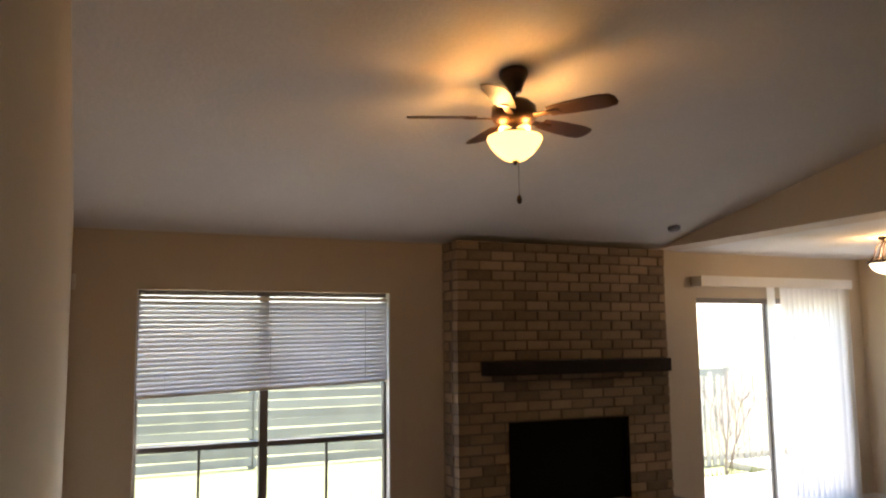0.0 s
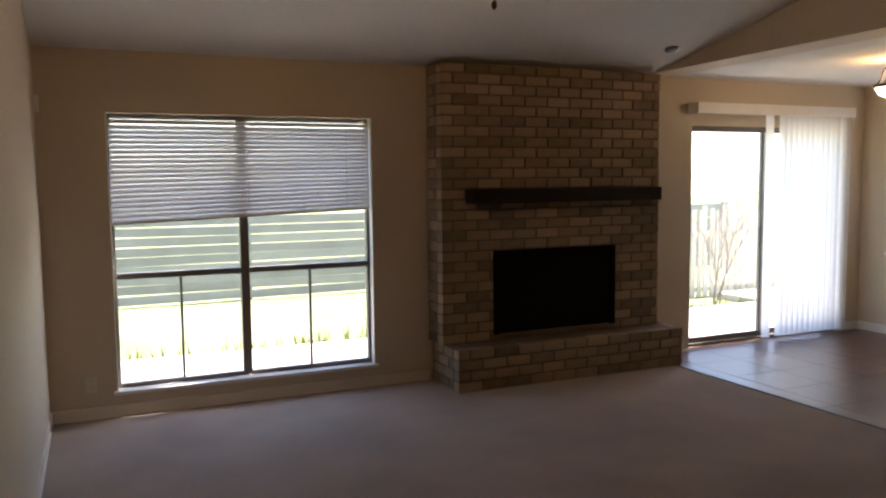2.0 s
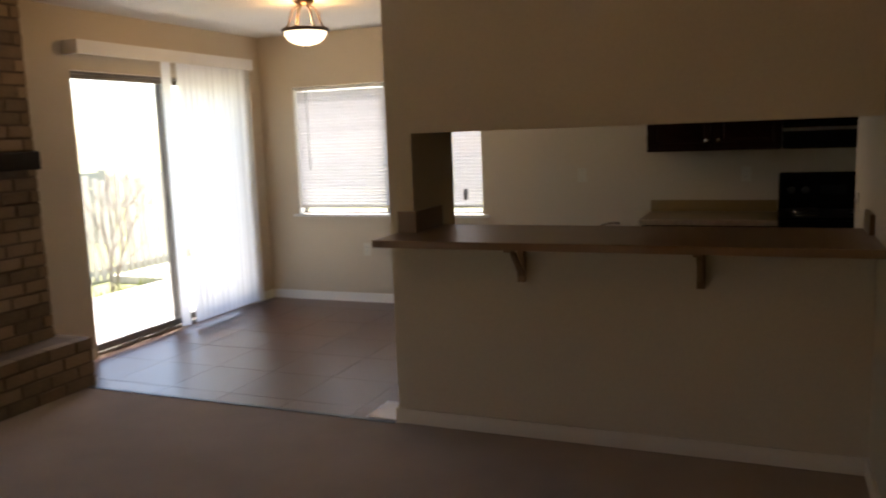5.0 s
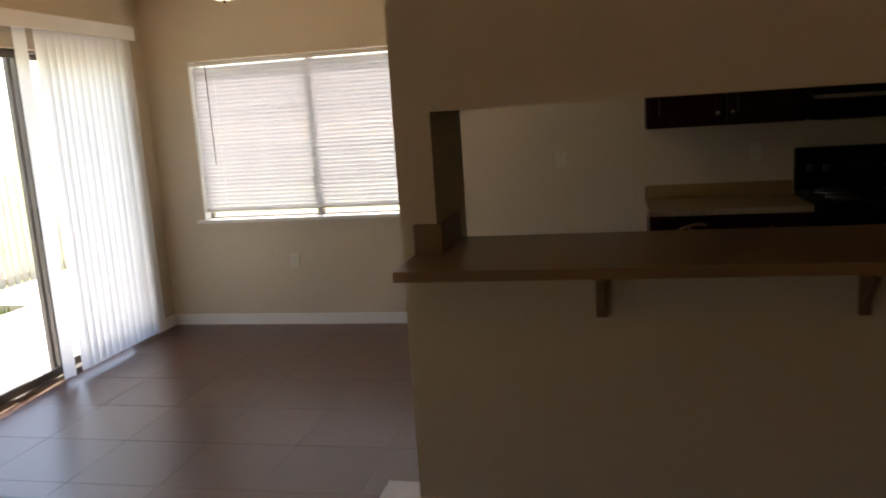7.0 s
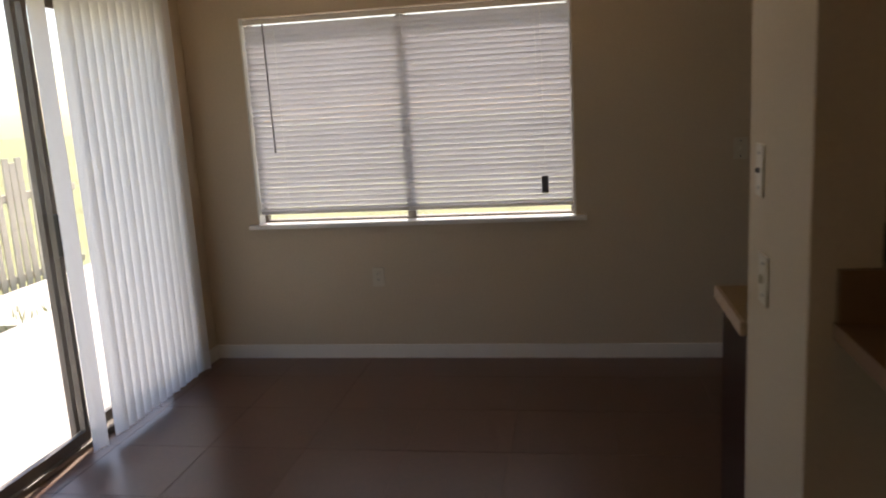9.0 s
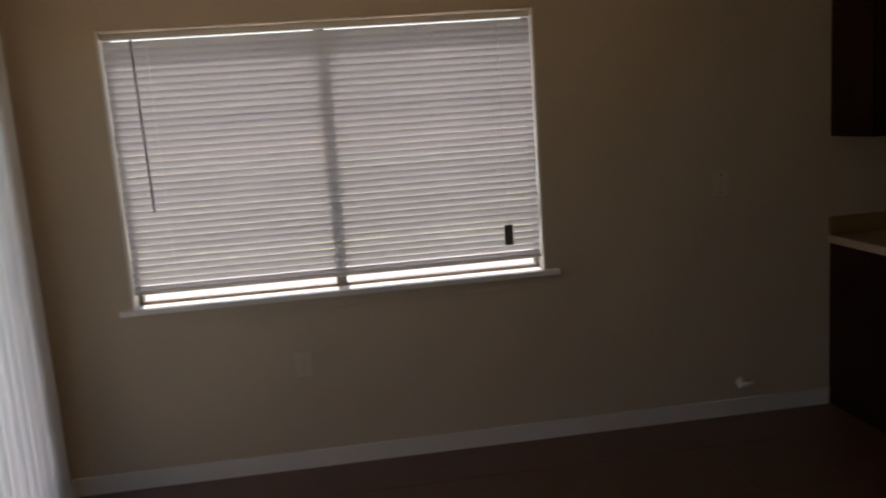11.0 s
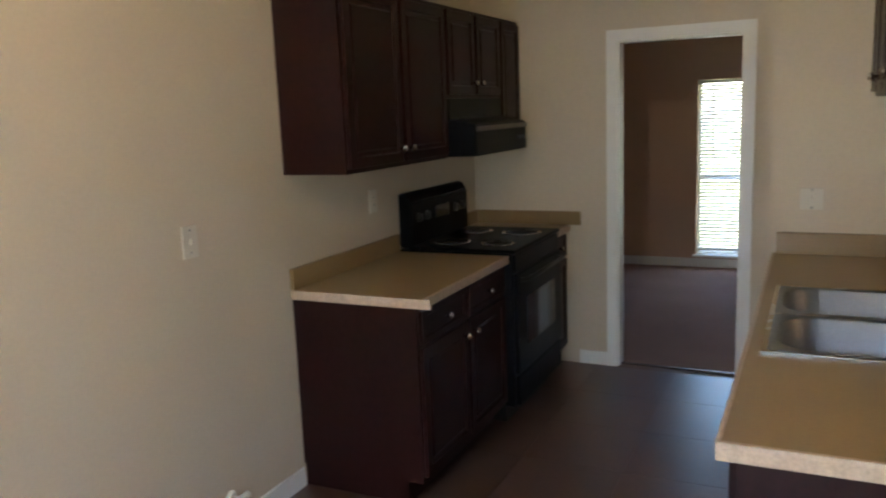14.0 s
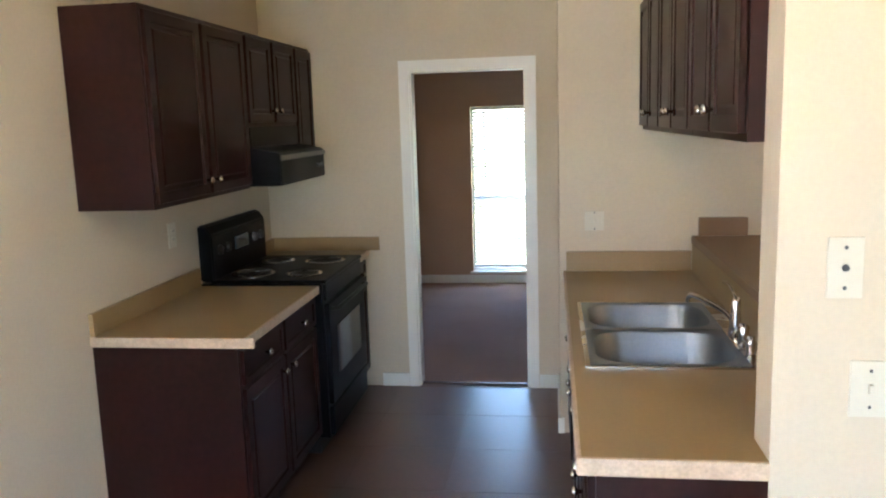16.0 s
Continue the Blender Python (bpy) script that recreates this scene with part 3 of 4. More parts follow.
# ---- ceiling fan ----
def ceiling_fan():
    x, y = 1.12, 3.30
    zc = vault(y)
    f = thing("ceiling_fan", (x, y, zc), "dark bronze five-blade ceiling fan with lit glass bowls", "ceiling fan")
    slope = Matrix.Translation((x, y, zc)) @ Matrix.Rotation(math.atan(-0.195), 4, "X")
    part("canopy", lathe([(0.072, 0.005), (0.074, -0.018), (0.068, -0.03), (0.045, -0.075), (0.03, -0.112)], None, 24, m=slope), OILBRONZE, f, smooth=True)
    part("downrod", tube([(x, y, zc - 0.02), (x, y, zc - 0.16)], 0.014, sides=12), OILBRONZE, f, smooth=True)
    part("motor_housing", lathe([(0.03, 0.16), (0.075, 0.15), (0.11, 0.12), (0.115, 0.06), (0.09, 0.03), (0.05, 0.0)], (x, y, zc - 0.30), 28), OILBRONZE, f, smooth=True)
    part("light_fitter", lathe([(0.05, 0.0), (0.085, -0.015), (0.06, -0.05), (0.03, -0.08)], (x, y, zc - 0.30), 24), OILBRONZE, f, smooth=True)
    for k in range(5):
        a = radians(14 + 72 * k)
        d = Vector((math.cos(a), math.sin(a), 0))
        blade_m = Matrix.Translation((x, y, zc - 0.235)) @ Matrix.Rotation(a, 4, "Z") @ Matrix.Rotation(radians(-12), 4, "X")
        bm = bmesh.new()
        out = [(0.19, -0.045), (0.30, -0.058), (0.46, -0.066), (0.52, -0.055), (0.54, -0.025), (0.54, 0.025), (0.52, 0.055), (0.46, 0.066), (0.30, 0.058), (0.19, 0.045)]
        lo = [bm.verts.new(blade_m @ Vector((u, v, -0.003))) for u, v in out]
        hi = [bm.verts.new(blade_m @ Vector((u, v, 0.003))) for u, v in out]
        bm.faces.new(lo[::-1])
        bm.faces.new(hi)
        for i in range(len(out)):
            j = (i + 1) % len(out)
            bm.faces.new((lo[i], lo[j], hi[j], hi[i]))
        blade = part("blade", bm, BLADE, f)
        part("blade_iron", box(0.09, -0.018, -0.010, 0.25, 0.018, -0.003, 0.002, m=blade_m), OILBRONZE, blade, "bronze blade iron")
    for k in range(3):
        a = radians(60 + 120 * k)
        m = Matrix.Translation((x + 0.075 * math.cos(a), y + 0.075 * math.sin(a), zc - 0.315)) @ Matrix.Rotation(a, 4, "Z") @ Matrix.Rotation(radians(-62), 4, "Y")
        part("glass_shade", lathe([(0.022, 0.0), (0.03, 0.02), (0.042, 0.055), (0.055, 0.075)], None, 18, m=m), BOWL, f, "lit amber glass tulip shade", True)
    part("glass_bowl", lathe([(0.135, 0.0), (0.14, -0.012), (0.125, -0.045), (0.095, -0.085), (0.06, -0.112), (0.045, -0.12)], (x, y, zc - 0.335), 28), BOWL, f, "lit amber glass bowl", True)
    part("finial", lathe([(0.012, 0.0), (0.016, -0.012), (0.004, -0.024)], (x, y, zc - 0.455), 12), OILBRONZE, f, smooth=True)
    part("pull_chain", tube([(x + 0.02, y, zc - 0.40), (x + 0.02, y, zc - 0.64)], 0.0015, sides=5), OILBRONZE, f)
    part("chain_fob", lathe([(0.006, 0.02), (0.013, 0.006), (0.013, -0.012), (0.005, -0.024)], (x + 0.02, y, zc - 0.65), 10), OILBRONZE, f, "small dark chain fob", True)


ceiling_fan()


def dining_light():
    x, y = 5.42, 4.47
    f = thing("ceiling_light", (x, y, ZD), "bronze scrolled semi-flush light with lit glass bowl", "ceiling light")
    part("canopy", lathe([(0.075, 0.0), (0.075, -0.015), (0.05, -0.03), (0.02, -0.04)], (x, y, ZD), 24), OILBRONZE, f, smooth=True)
    part("ring", lathe([(0.160, 0.012), (0.172, 0.012), (0.172, -0.012), (0.150, -0.012)], (x, y, ZD - 0.215), 32), OILBRONZE, f, smooth=True)
    for k in range(6):
        a = 2 * math.pi * k / 6
        c, s = math.cos(a), math.sin(a)
        pts = smooth_curve([(x + r * c, y + r * s, ZD + z) for r, z in ((0.025, -0.035), (0.065, -0.05), (0.095, -0.09), (0.105, -0.13), (0.125, -0.175), (0.162, -0.215))])
        part("scroll_arm", tube(pts, 0.006, sides=6), OILBRONZE, f, smooth=True)
    part("glass_bowl", lathe([(0.158, 0.0), (0.152, -0.025), (0.128, -0.06), (0.088, -0.085), (0.04, -0.098), (0.01, -0.10)], (x, y, ZD - 0.222), 28), BOWL2, f, "lit frosted glass bowl", True)
    part("finial", lathe([(0.010, 0.0), (0.012, -0.008), (0.005, -0.016)], (x, y, ZD - 0.321), 12), OILBRONZE, f, smooth=True)


dining_light()

# ---- bar and kitchen ----
bt = thing("bar_counter", (4.14, 2.0, ZBAR), "brown laminate bar counter on the pass-through", "bar counter")
part("slab", boxes([(3.785, YS + 0.001, ZBAR, XKW + 0.022, YJ - 0.001, ZBAR + 0.037), (3.785, YJ - 0.001, ZBAR, XP - 0.001, 3.15, ZBAR + 0.037)]), BARTOP, bt)
part("side_splash", boxes([(4.085, YJ - 0.022, ZBAR + 0.037, XKW - 0.01, YJ - 0.001, 1.19), (4.085, YJ - 0.001, ZBAR + 0.037, XP - 0.001, 3.145, 1.19)]), BARTOP, bt, "brown side splash")
part("side_splash", box(4.22, YS + 0.001, ZBAR + 0.037, XKW - 0.01, YS + 0.022, 1.17, 0.003), BARTOP, bt, "brown side splash")


def bracket(y):
    b = thing("bar_bracket", (XP, y, ZBAR), "small wooden bracket under the bar top", "bracket", "brackets under the bar")
    part("wall_leg", box(XP - 0.02, y - 0.02, 0.83, XP - 0.001, y + 0.02, ZBAR - 0.001, 0.003), BARTOP, b)
    part("arm", box(XP - 0.24, y - 0.02, 1.015, XP - 0.02, y + 0.02, ZBAR - 0.001, 0.003), BARTOP, b)
    bm = prism_x([(0, 0), (0.13, 0.13), (0.13, 0.15), (0.0, 0.025)], -0.012, 0.012)
    bmesh.ops.transform(bm, matrix=Matrix.Translation((XP - 0.02, y, 0.862)) @ Matrix.Rotation(radians(90), 4, "Z"), verts=bm.verts)
    part("brace", bm, BARTOP, b)


for y in (2.465, 1.59):
    bracket(y)

FACE_W = Matrix.Rotation(radians(-90), 4, "Z")   # a door that faces -x
FACE_E = Matrix.Rotation(radians(90), 4, "Z")    # a door that faces +x


def front(parent, name, x, y, z, w, h, knob_u, knob_v, face, rail=0.055, sign=-1):
    """A door or drawer front with a knob; (x, y, z): middle of its lower edge."""
    m = Matrix.Translation((x, y, z)) @ face
    d = part(name, panel_door(w, h, 0.019, m, rail), CHERRY, parent)
    km = m @ Matrix.Translation((knob_u, -0.019, knob_v)) @ Matrix.Rotation(radians(90), 4, "X")
    part("knob", knob(km), NICKEL, d, "satin nickel knob", True)
    return d


def base_unit(y0, y1, x_front, x_back, label, doors, drawers=True, face=FACE_W, hollow=False):
    lo, hi = min(x_front, x_back), max(x_front, x_back)
    c = thing("base_cabinet", ((lo + hi) / 2, (y0 + y1) / 2, 0), label, "cabinet")
    s = 1 if x_back > x_front else -1
    if hollow:  # open top, so that the basins hang inside
        xa, xb = sorted((x_front + s * 0.02, x_back - s * 0.002))
        part("bottom_panel", box(xa, y0, 0.10, xb, y1, 0.12), CHERRY, c)
        for r in ((xa, y0, 0.12, xa + 0.018, y1, 0.858), (xb - 0.018, y0, 0.12, xb, y1, 0.858)):
            part("long_panel", box(*r), CHERRY, c)
        for r in ((xa + 0.018, y0, 0.12, xb - 0.018, y0 + 0.018, 0.858), (xa + 0.018, y1 - 0.018, 0.12, xb - 0.018, y1, 0.858)):
            part("end_panel", box(*r), CHERRY, c)
    else:
        part("body", box(x_front + s * 0.02, y0, 0.10, x_back - s * 0.002, y1, 0.858), CHERRY, c)
    part("toe_kick", box(x_front + s * 0.09, y0, 0.0, x_back - s * 0.01, y1, 0.10), CHERRY, c)
    w = (y1 - y0) / doors
    for k in range(doors):
        yc = y0 + (k + 0.5) * w
        if drawers:
            front(c, "drawer", x_front + s * 0.02, yc, 0.700, w - 0.025, 0.140, 0, 0.07, face, 0.03)
        inner = 1 if k % 2 == 0 else -1
        u = (w / 2 - 0.055) * inner * (-1 if s > 0 else 1)
        front(c, "door", x_front + s * 0.02, yc, 0.125, w - 0.025, 0.56 if drawers else 0.73, u, 0.50 if drawers else 0.66, face)
    return c


base_unit(1.24, 2.20, 6.378, 7.0, "dark cherry base cabinet with two drawers and doors", 2)
base_unit(YK + 0.003, 0.47, 6.378, 7.0, "narrow dark cherry base cabinet beside the stove", 1)


def counter(name, rows, edge_rows, splash_rows, label, at):
    c = thing(name, at, label, "countertop")
    bm = bmesh.new()
    for r in rows:
        box(*r, bm=bm)
    part("slab", bm, COUNTER, c)
    for r in edge_rows:
        part("edge_band", box(*r, bevel=0.004), EDGE, c, "pale speckled edge band")
    for r in splash_rows:
        part("backsplash", box(*r, bevel=0.004), COUNTER, c, "low laminate backsplash")
    return c


counter("countertop", [(6.370, 1.24, 0.859, 6.998, 2.20, 0.897)], [(6.325, 2.20, 0.857, 6.998, 2.215, 0.898), (6.358, 1.24, 0.857, 6.370, 2.20, 0.898)],
        [(6.978, 1.24, 0.897, 6.999, 2.21, 0.99)], "tan laminate countertop between stove and dining wall", (6.68, 1.7, 0.859))
counter("countertop", [(6.370, YK + 0.001, 0.859, 6.998, 0.470, 0.897)], [(6.358, YK + 0.001, 0.857, 6.370, 0.470, 0.898)],
        [(6.287, YK + 0.001, 0.897, 6.977, YK + 0.022, 0.982), (6.978, YK + 0.001, 0.897, 6.999, 0.470, 0.982)], "short tan laminate countertop beyond the stove", (6.68, 0.3, 0.859))


def upper_unit(y0, y1, z0, z1, x_wall, x_front, doors, face, label, knob_low=True):
    lo, hi = min(x_wall, x_front), max(x_wall, x_front)
    c = thing("wall_cabinet", ((lo + hi) / 2, (y0 + y1) / 2, z0), label, "cabinet", "kitchen wall cabinets")
    s = 1 if x_wall > x_front else -1
    part("body", box(x_front + s * 0.019, y0 + 0.001, z0, x_wall - s * 0.002, y1 - 0.001, z1), CHERRY, c)
    w = (y1 - y0) / doors
    for k in range(doors):
        inner = 1 if k % 2 == 0 else -1
        u = (w / 2 - 0.045) * inner * (-1 if s > 0 else 1)
        front(c, "door", x_front + s * 0.019, y0 + (k + 0.5) * w, z0 + 0.02, w - 0.03, z1 - z0 - 0.04, u, 0.06, face)
    return c


upper_unit(1.225, 2.20, 1.393, 2.155, XR, 6.668, 2, FACE_W, "dark cherry two-door wall cabinet over the counter")
upper_unit(0.465, 1.225, 1.695, 2.155, XR, 6.668, 2, FACE_W, "short dark cherry wall cabinet over the stove hood")
upper_unit(YK + 0.002, 0.465, 1.393, 2.155, XR, 6.668, 1, FACE_W, "narrow dark cherry wall cabinet at the kitchen end")
for i in range(3):
    upper_unit(YS + 0.004 + 0.733 * i, YS + 0.733 * (i + 1), 1.622, 2.25, XUP, 4.760, 2, FACE_E, "dark cherry two-door wall cabinet above the sink bar")


def range_hood():
    h = thing("range_hood", (6.74, 0.845, 1.40), "black under-cabinet range hood over the stove", "range hood")
    bm = prism_x([(0.0, 0.0), (0.475, 0.0), (0.475, 0.294), (0.15, 0.294), (0.15, 0.19), (0.02, 0.165), (0.0, 0.15)], -0.378, 0.378)
    bmesh.ops.bevel(bm, geom=list(bm.edges), offset=0.005, segments=2, affect="EDGES")
    bmesh.ops.transform(bm, matrix=Matrix.Translation((6.522, 0.845, 1.40)) @ Matrix.Rotation(radians(-90), 4, "Z"), verts=bm.verts)
    part("shell", bm, BLACKGLOSS, h)
    part("front_strip", box(6.514, 0.47, 1.525, 6.524, 1.22, 1.55, 0.003), BRONZE, h, "dull grey metal front strip")
    part("filter", box(6.56, 0.52, 1.394, 6.94, 1.17, 1.401, 0.002), STEEL, h, "grease filter of dull steel mesh")
    for k in range(2):
        part("knob", lathe([(0.012, 0.0), (0.011, 0.012), (0.004, 0.014)], None, 12, m=Matrix.Translation((6.522, 0.54 + 0.07 * k, 1.47)) @ Matrix.Rotation(radians(-90), 4, "Y")), GREYPLASTIC, h, "small grey control knob", True)


range_hood()


def stove():
    s = thing("stove", (6.65, 0.855, 0), "black electric coil stove with raised backguard", "stove")
    y0, y1 = 0.476, 1.234
    part("body", box(6.345, y0, 0.09, 6.985, y1, 0.905, 0.004), BLACKGLOSS, s)
    part("plinth", box(6.40, y0 + 0.01, 0.0, 6.97, y1 - 0.01, 0.09), BLACKMETAL, s)
    part("cooktop", box(6.325, y0 - 0.002, 0.905, 6.93, y1 + 0.002, 0.925, 0.006), BLACKGLOSS, s)
    bm = prism_x([(0, 0), (0.075, 0), (0.075, 0.29), (0.035, 0.29), (0.0, 0.24)], -0.379, 0.379)
    bmesh.ops.bevel(bm, geom=list(bm.edges), offset=0.008, segments=2, affect="EDGES")
    bmesh.ops.transform(bm, matrix=Matrix.Translation((6.91, 0.855, 0.915)) @ Matrix.Rotation(radians(-90), 4, "Z"), verts=bm.verts)
    guard = part("backguard", bm, BLACKGLOSS, s)
    face = Matrix.Translation((6.908, 0, 0)) @ Matrix.Rotation(radians(-90), 4, "Y")
    for yk in (0.565, 0.665, 1.045, 1.145):
        part("dial", lathe([(0.026, 0.0), (0.024, 0.018), (0.014, 0.022)], None, 16, m=Matrix.Translation((6.912, yk, 1.07)) @ Matrix.Rotation(radians(-90), 4, "Y")), BLACKMETAL, guard, "black control dial", True)
    part("clock_panel", box(6.900, 0.765, 1.04, 6.909, 0.945, 1.11, 0.002), DARKGLASS, guard, "dark clock display")
    for bx, by, r in ((6.49, 0.665, 0.10), (6.49, 1.055, 0.08), (6.77, 0.665, 0.08), (6.77, 1.055, 0.10)):
        burner = part("drip_pan", lathe([(r + 0.015, 0.0), (r + 0.015, 0.004), (r, 0.003), (r * 0.4, -0.0005)], (bx, by, 0.925), 24), CHROME, s, "chrome drip pan", True)
        pts = [(bx + (0.018 + (r - 0.02) * k / 70) * math.cos(k * 0.36), by + (0.018 + (r - 0.02) * k / 70) * math.sin(k * 0.36), 0.935) for k in range(71)]
        part("coil", tube(pts, 0.0055, sides=6), BLACKMETAL, burner, "black heating coil", True)
    door = part("oven_door", box(6.318, y0 + 0.012, 0.27, 6.345, y1 - 0.012, 0.80, 0.006), BLACKGLOSS, s)
    part("oven_window", box(6.313, y0 + 0.14, 0.40, 6.3185, y1 - 0.14, 0.66, 0.002), DARKGLASS, door, "dark glass oven window")
    part("oven_handle", tube([(6.318, y0 + 0.06, 0.765), (6.285, y0 + 0.07, 0.765), (6.285, y1 - 0.07, 0.765), (6.318, y1 - 0.06, 0.765)], 0.011, sides=10), BLACKMETAL, door, "black bar handle", True)
    part("control_strip", box(6.33, y0 + 0.012, 0.815, 6.346, y1 - 0.012, 0.90, 0.003), BLACKGLOSS, s, "black trim strip")
    part("drawer", box(6.320, y0 + 0.012, 0.10, 6.345, y1 - 0.012, 0.255, 0.006), BLACKGLOSS, s, "black storage drawer")


stove()

# sink side
base_unit(YS + 0.64, 3.199, 5.115, XKW, "dark cherry sink base cabinet with drawers", 4, True, FACE_E, True)


def dishwasher():
    d = thing("dishwasher", (4.82, 1.18, 0), "black built-in dishwasher under the sink counter", "dishwasher")
    y0, y1 = YS + 0.025, YS + 0.63
    part("body", box(XKW + 0.01, y0, 0.10, 5.095, y1, 0.857), BLACKMETAL, d)
    part("door", box(5.095, y0 + 0.003, 0.12, 5.120, y1 - 0.003, 0.722, 0.005), BLACKGLOSS, d)
    part("control_panel", box(5.095, y0 + 0.003, 0.727, 5.125, y1 - 0.003, 0.854, 0.006), BLACKGLOSS, d)
    part("toe_kick", box(4.60, y0, 0.0, 5.05, y1, 0.10), BLACKMETAL, d)


dishwasher()
SK = (4.578, 5.072, 1.635, 2.505)   # sink cut-out
cs = counter("countertop", [(XKW + 0.001, YS + 0.001, 0.859, SK[0], YJ - 0.001, 0.897), (SK[1], YS + 0.001, 0.859, 5.129, 3.205, 0.897), (SK[0], YS + 0.001, 0.859, SK[1], SK[2], 0.897),
        (SK[0], SK[3], 0.859, SK[1], YJ - 0.001, 0.897), (XPOST + 0.002, YJ - 0.001, 0.859, SK[1], 3.205, 0.897)],
        [(XPOST + 0.002, 3.205, 0.855, 5.141, 3.22, 0.899), (5.129, YS + 0.001, 0.855, 5.142, 3.205, 0.899)],
        [(XKW + 0.023, YS + 0.001, 0.897, 5.126, YS + 0.022, 1.0), (XKW + 0.001, YS + 0.023, 0.897, XKW + 0.022, YJ - 0.001, ZBAR - 0.001)], "tan laminate sink countertop along the pass-through", (4.82, 2.1, 0.859))


def sink():
    s = thing("kitchen_sink", ((SK[0] + SK[1]) / 2, (SK[2] + SK[3]) / 2, 0.897), "double-bowl stainless steel kitchen sink", "sink")
    x0, x1, y0, y1 = SK
    ym = (y0 + y1) / 2
    part("rim", boxes([(x0 - 0.055, y0 - 0.02, 0.8975, x0 + 0.012, y1 + 0.02, 0.903), (x1 - 0.012, y0 - 0.02, 0.8975, x1 + 0.02, y1 + 0.02, 0.903), (x0 + 0.012, y0 - 0.02, 0.8975, x1 - 0.012, y0 + 0.012, 0.903),
                       (x0 + 0.012, y1 - 0.012, 0.8975, x1 - 0.012, y1 + 0.02, 0.903), (x0 + 0.012, ym - 0.02, 0.8975, x1 - 0.012, ym + 0.02, 0.903)]), STEEL, s)
    for a, b in ((y0 + 0.010, ym - 0.018), (ym + 0.018, y1 - 0.010)):
        cx, cy, hx, hy = (x0 + x1) / 2, (a + b) / 2, (x1 - x0) / 2 - 0.010, (b - a) / 2
        bm = bmesh.new()
        rings = []
        for inset, z, rad in ((-0.014, 0.9042, 0.006), (0.004, 0.9042, 0.125), (0.009, 0.899, 0.12), (0.018, 0.782, 0.11), (0.042, 0.739, 0.09), (0.09, 0.729, 0.05)):
            ring = []
            for qx, qy, a0 in ((1, 1, 0), (-1, 1, 90), (-1, -1, 180), (1, -1, 270)):
                for k in range(6):
                    t = radians(a0 + 18 * k)
                    ring.append(bm.verts.new((cx + qx * (hx - inset - rad) + rad * math.cos(t), cy + qy * (hy - inset - rad) + rad * math.sin(t), z)))
            rings.append(ring)
        for p, q in zip(rings, rings[1:]):
            for k in range(len(p)):
                j = (k + 1) % len(p)
                bm.faces.new((p[j], p[k], q[k], q[j]))
        bm.faces.new(rings[-1][::-1])
        bmesh.ops.recalc_face_normals(bm, faces=bm.faces)
        for f in bm.faces:
            f.normal_flip()
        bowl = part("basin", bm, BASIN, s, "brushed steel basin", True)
        corner = bmesh.new()
        part("drain", lathe([(0.04, 0.0), (0.042, 0.004), (0.02, 0.003)], (cx, cy, 0.7295), 18, bm=corner), CHROME, bowl, "chrome drain", True)


sink()


def faucet():
    x, y, z = 4.560, 2.20, 0.903
    f = thing("faucet", (x, y, z), "chrome faucet with swivel spout behind the sink", "faucet")
    part("base_plate", box(x - 0.024, y - 0.12, z, x + 0.024, y + 0.14, z + 0.012, 0.005), CHROME, f, smooth=True)
    part("spout", tube(smooth_curve([(x, y - 0.01, z + 0.05), (x + 0.02, y - 0.06, z + 0.082), (x + 0.06, y - 0.16, z + 0.096), (x + 0.10, y - 0.27, z + 0.100), (x + 0.112, y - 0.30, z + 0.088), (x + 0.114, y - 0.305, z + 0.066)]), 0.010, sides=10), CHROME, f, smooth=True)
    part("lever", tube(smooth_curve([(x, y - 0.01, z + 0.135), (x + 0.004, y - 0.05, z + 0.165), (x + 0.010, y - 0.11, z + 0.180), (x + 0.014, y - 0.15, z + 0.176)]), 0.006, sides=8), CHROME, f, "thin chrome lever", True)
    part("body", lathe([(0.024, 0.0), (0.022, 0.04), (0.017, 0.09), (0.016, 0.13), (0.008, 0.145)], (x, y - 0.01, z + 0.01), 18), CHROME, f, smooth=True)
    part("handle", lathe([(0.020, 0.0), (0.017, 0.035), (0.020, 0.065), (0.010, 0.078)], (x, y + 0.11, z + 0.01), 16), CHROME, f, smooth=True)
    part("sprayer", lathe([(0.018, 0.0), (0.013, 0.02), (0.016, 0.05), (0.012, 0.075)], (x, y + 0.21, z - 0.004), 14), CHROME, f, smooth=True)


faucet()


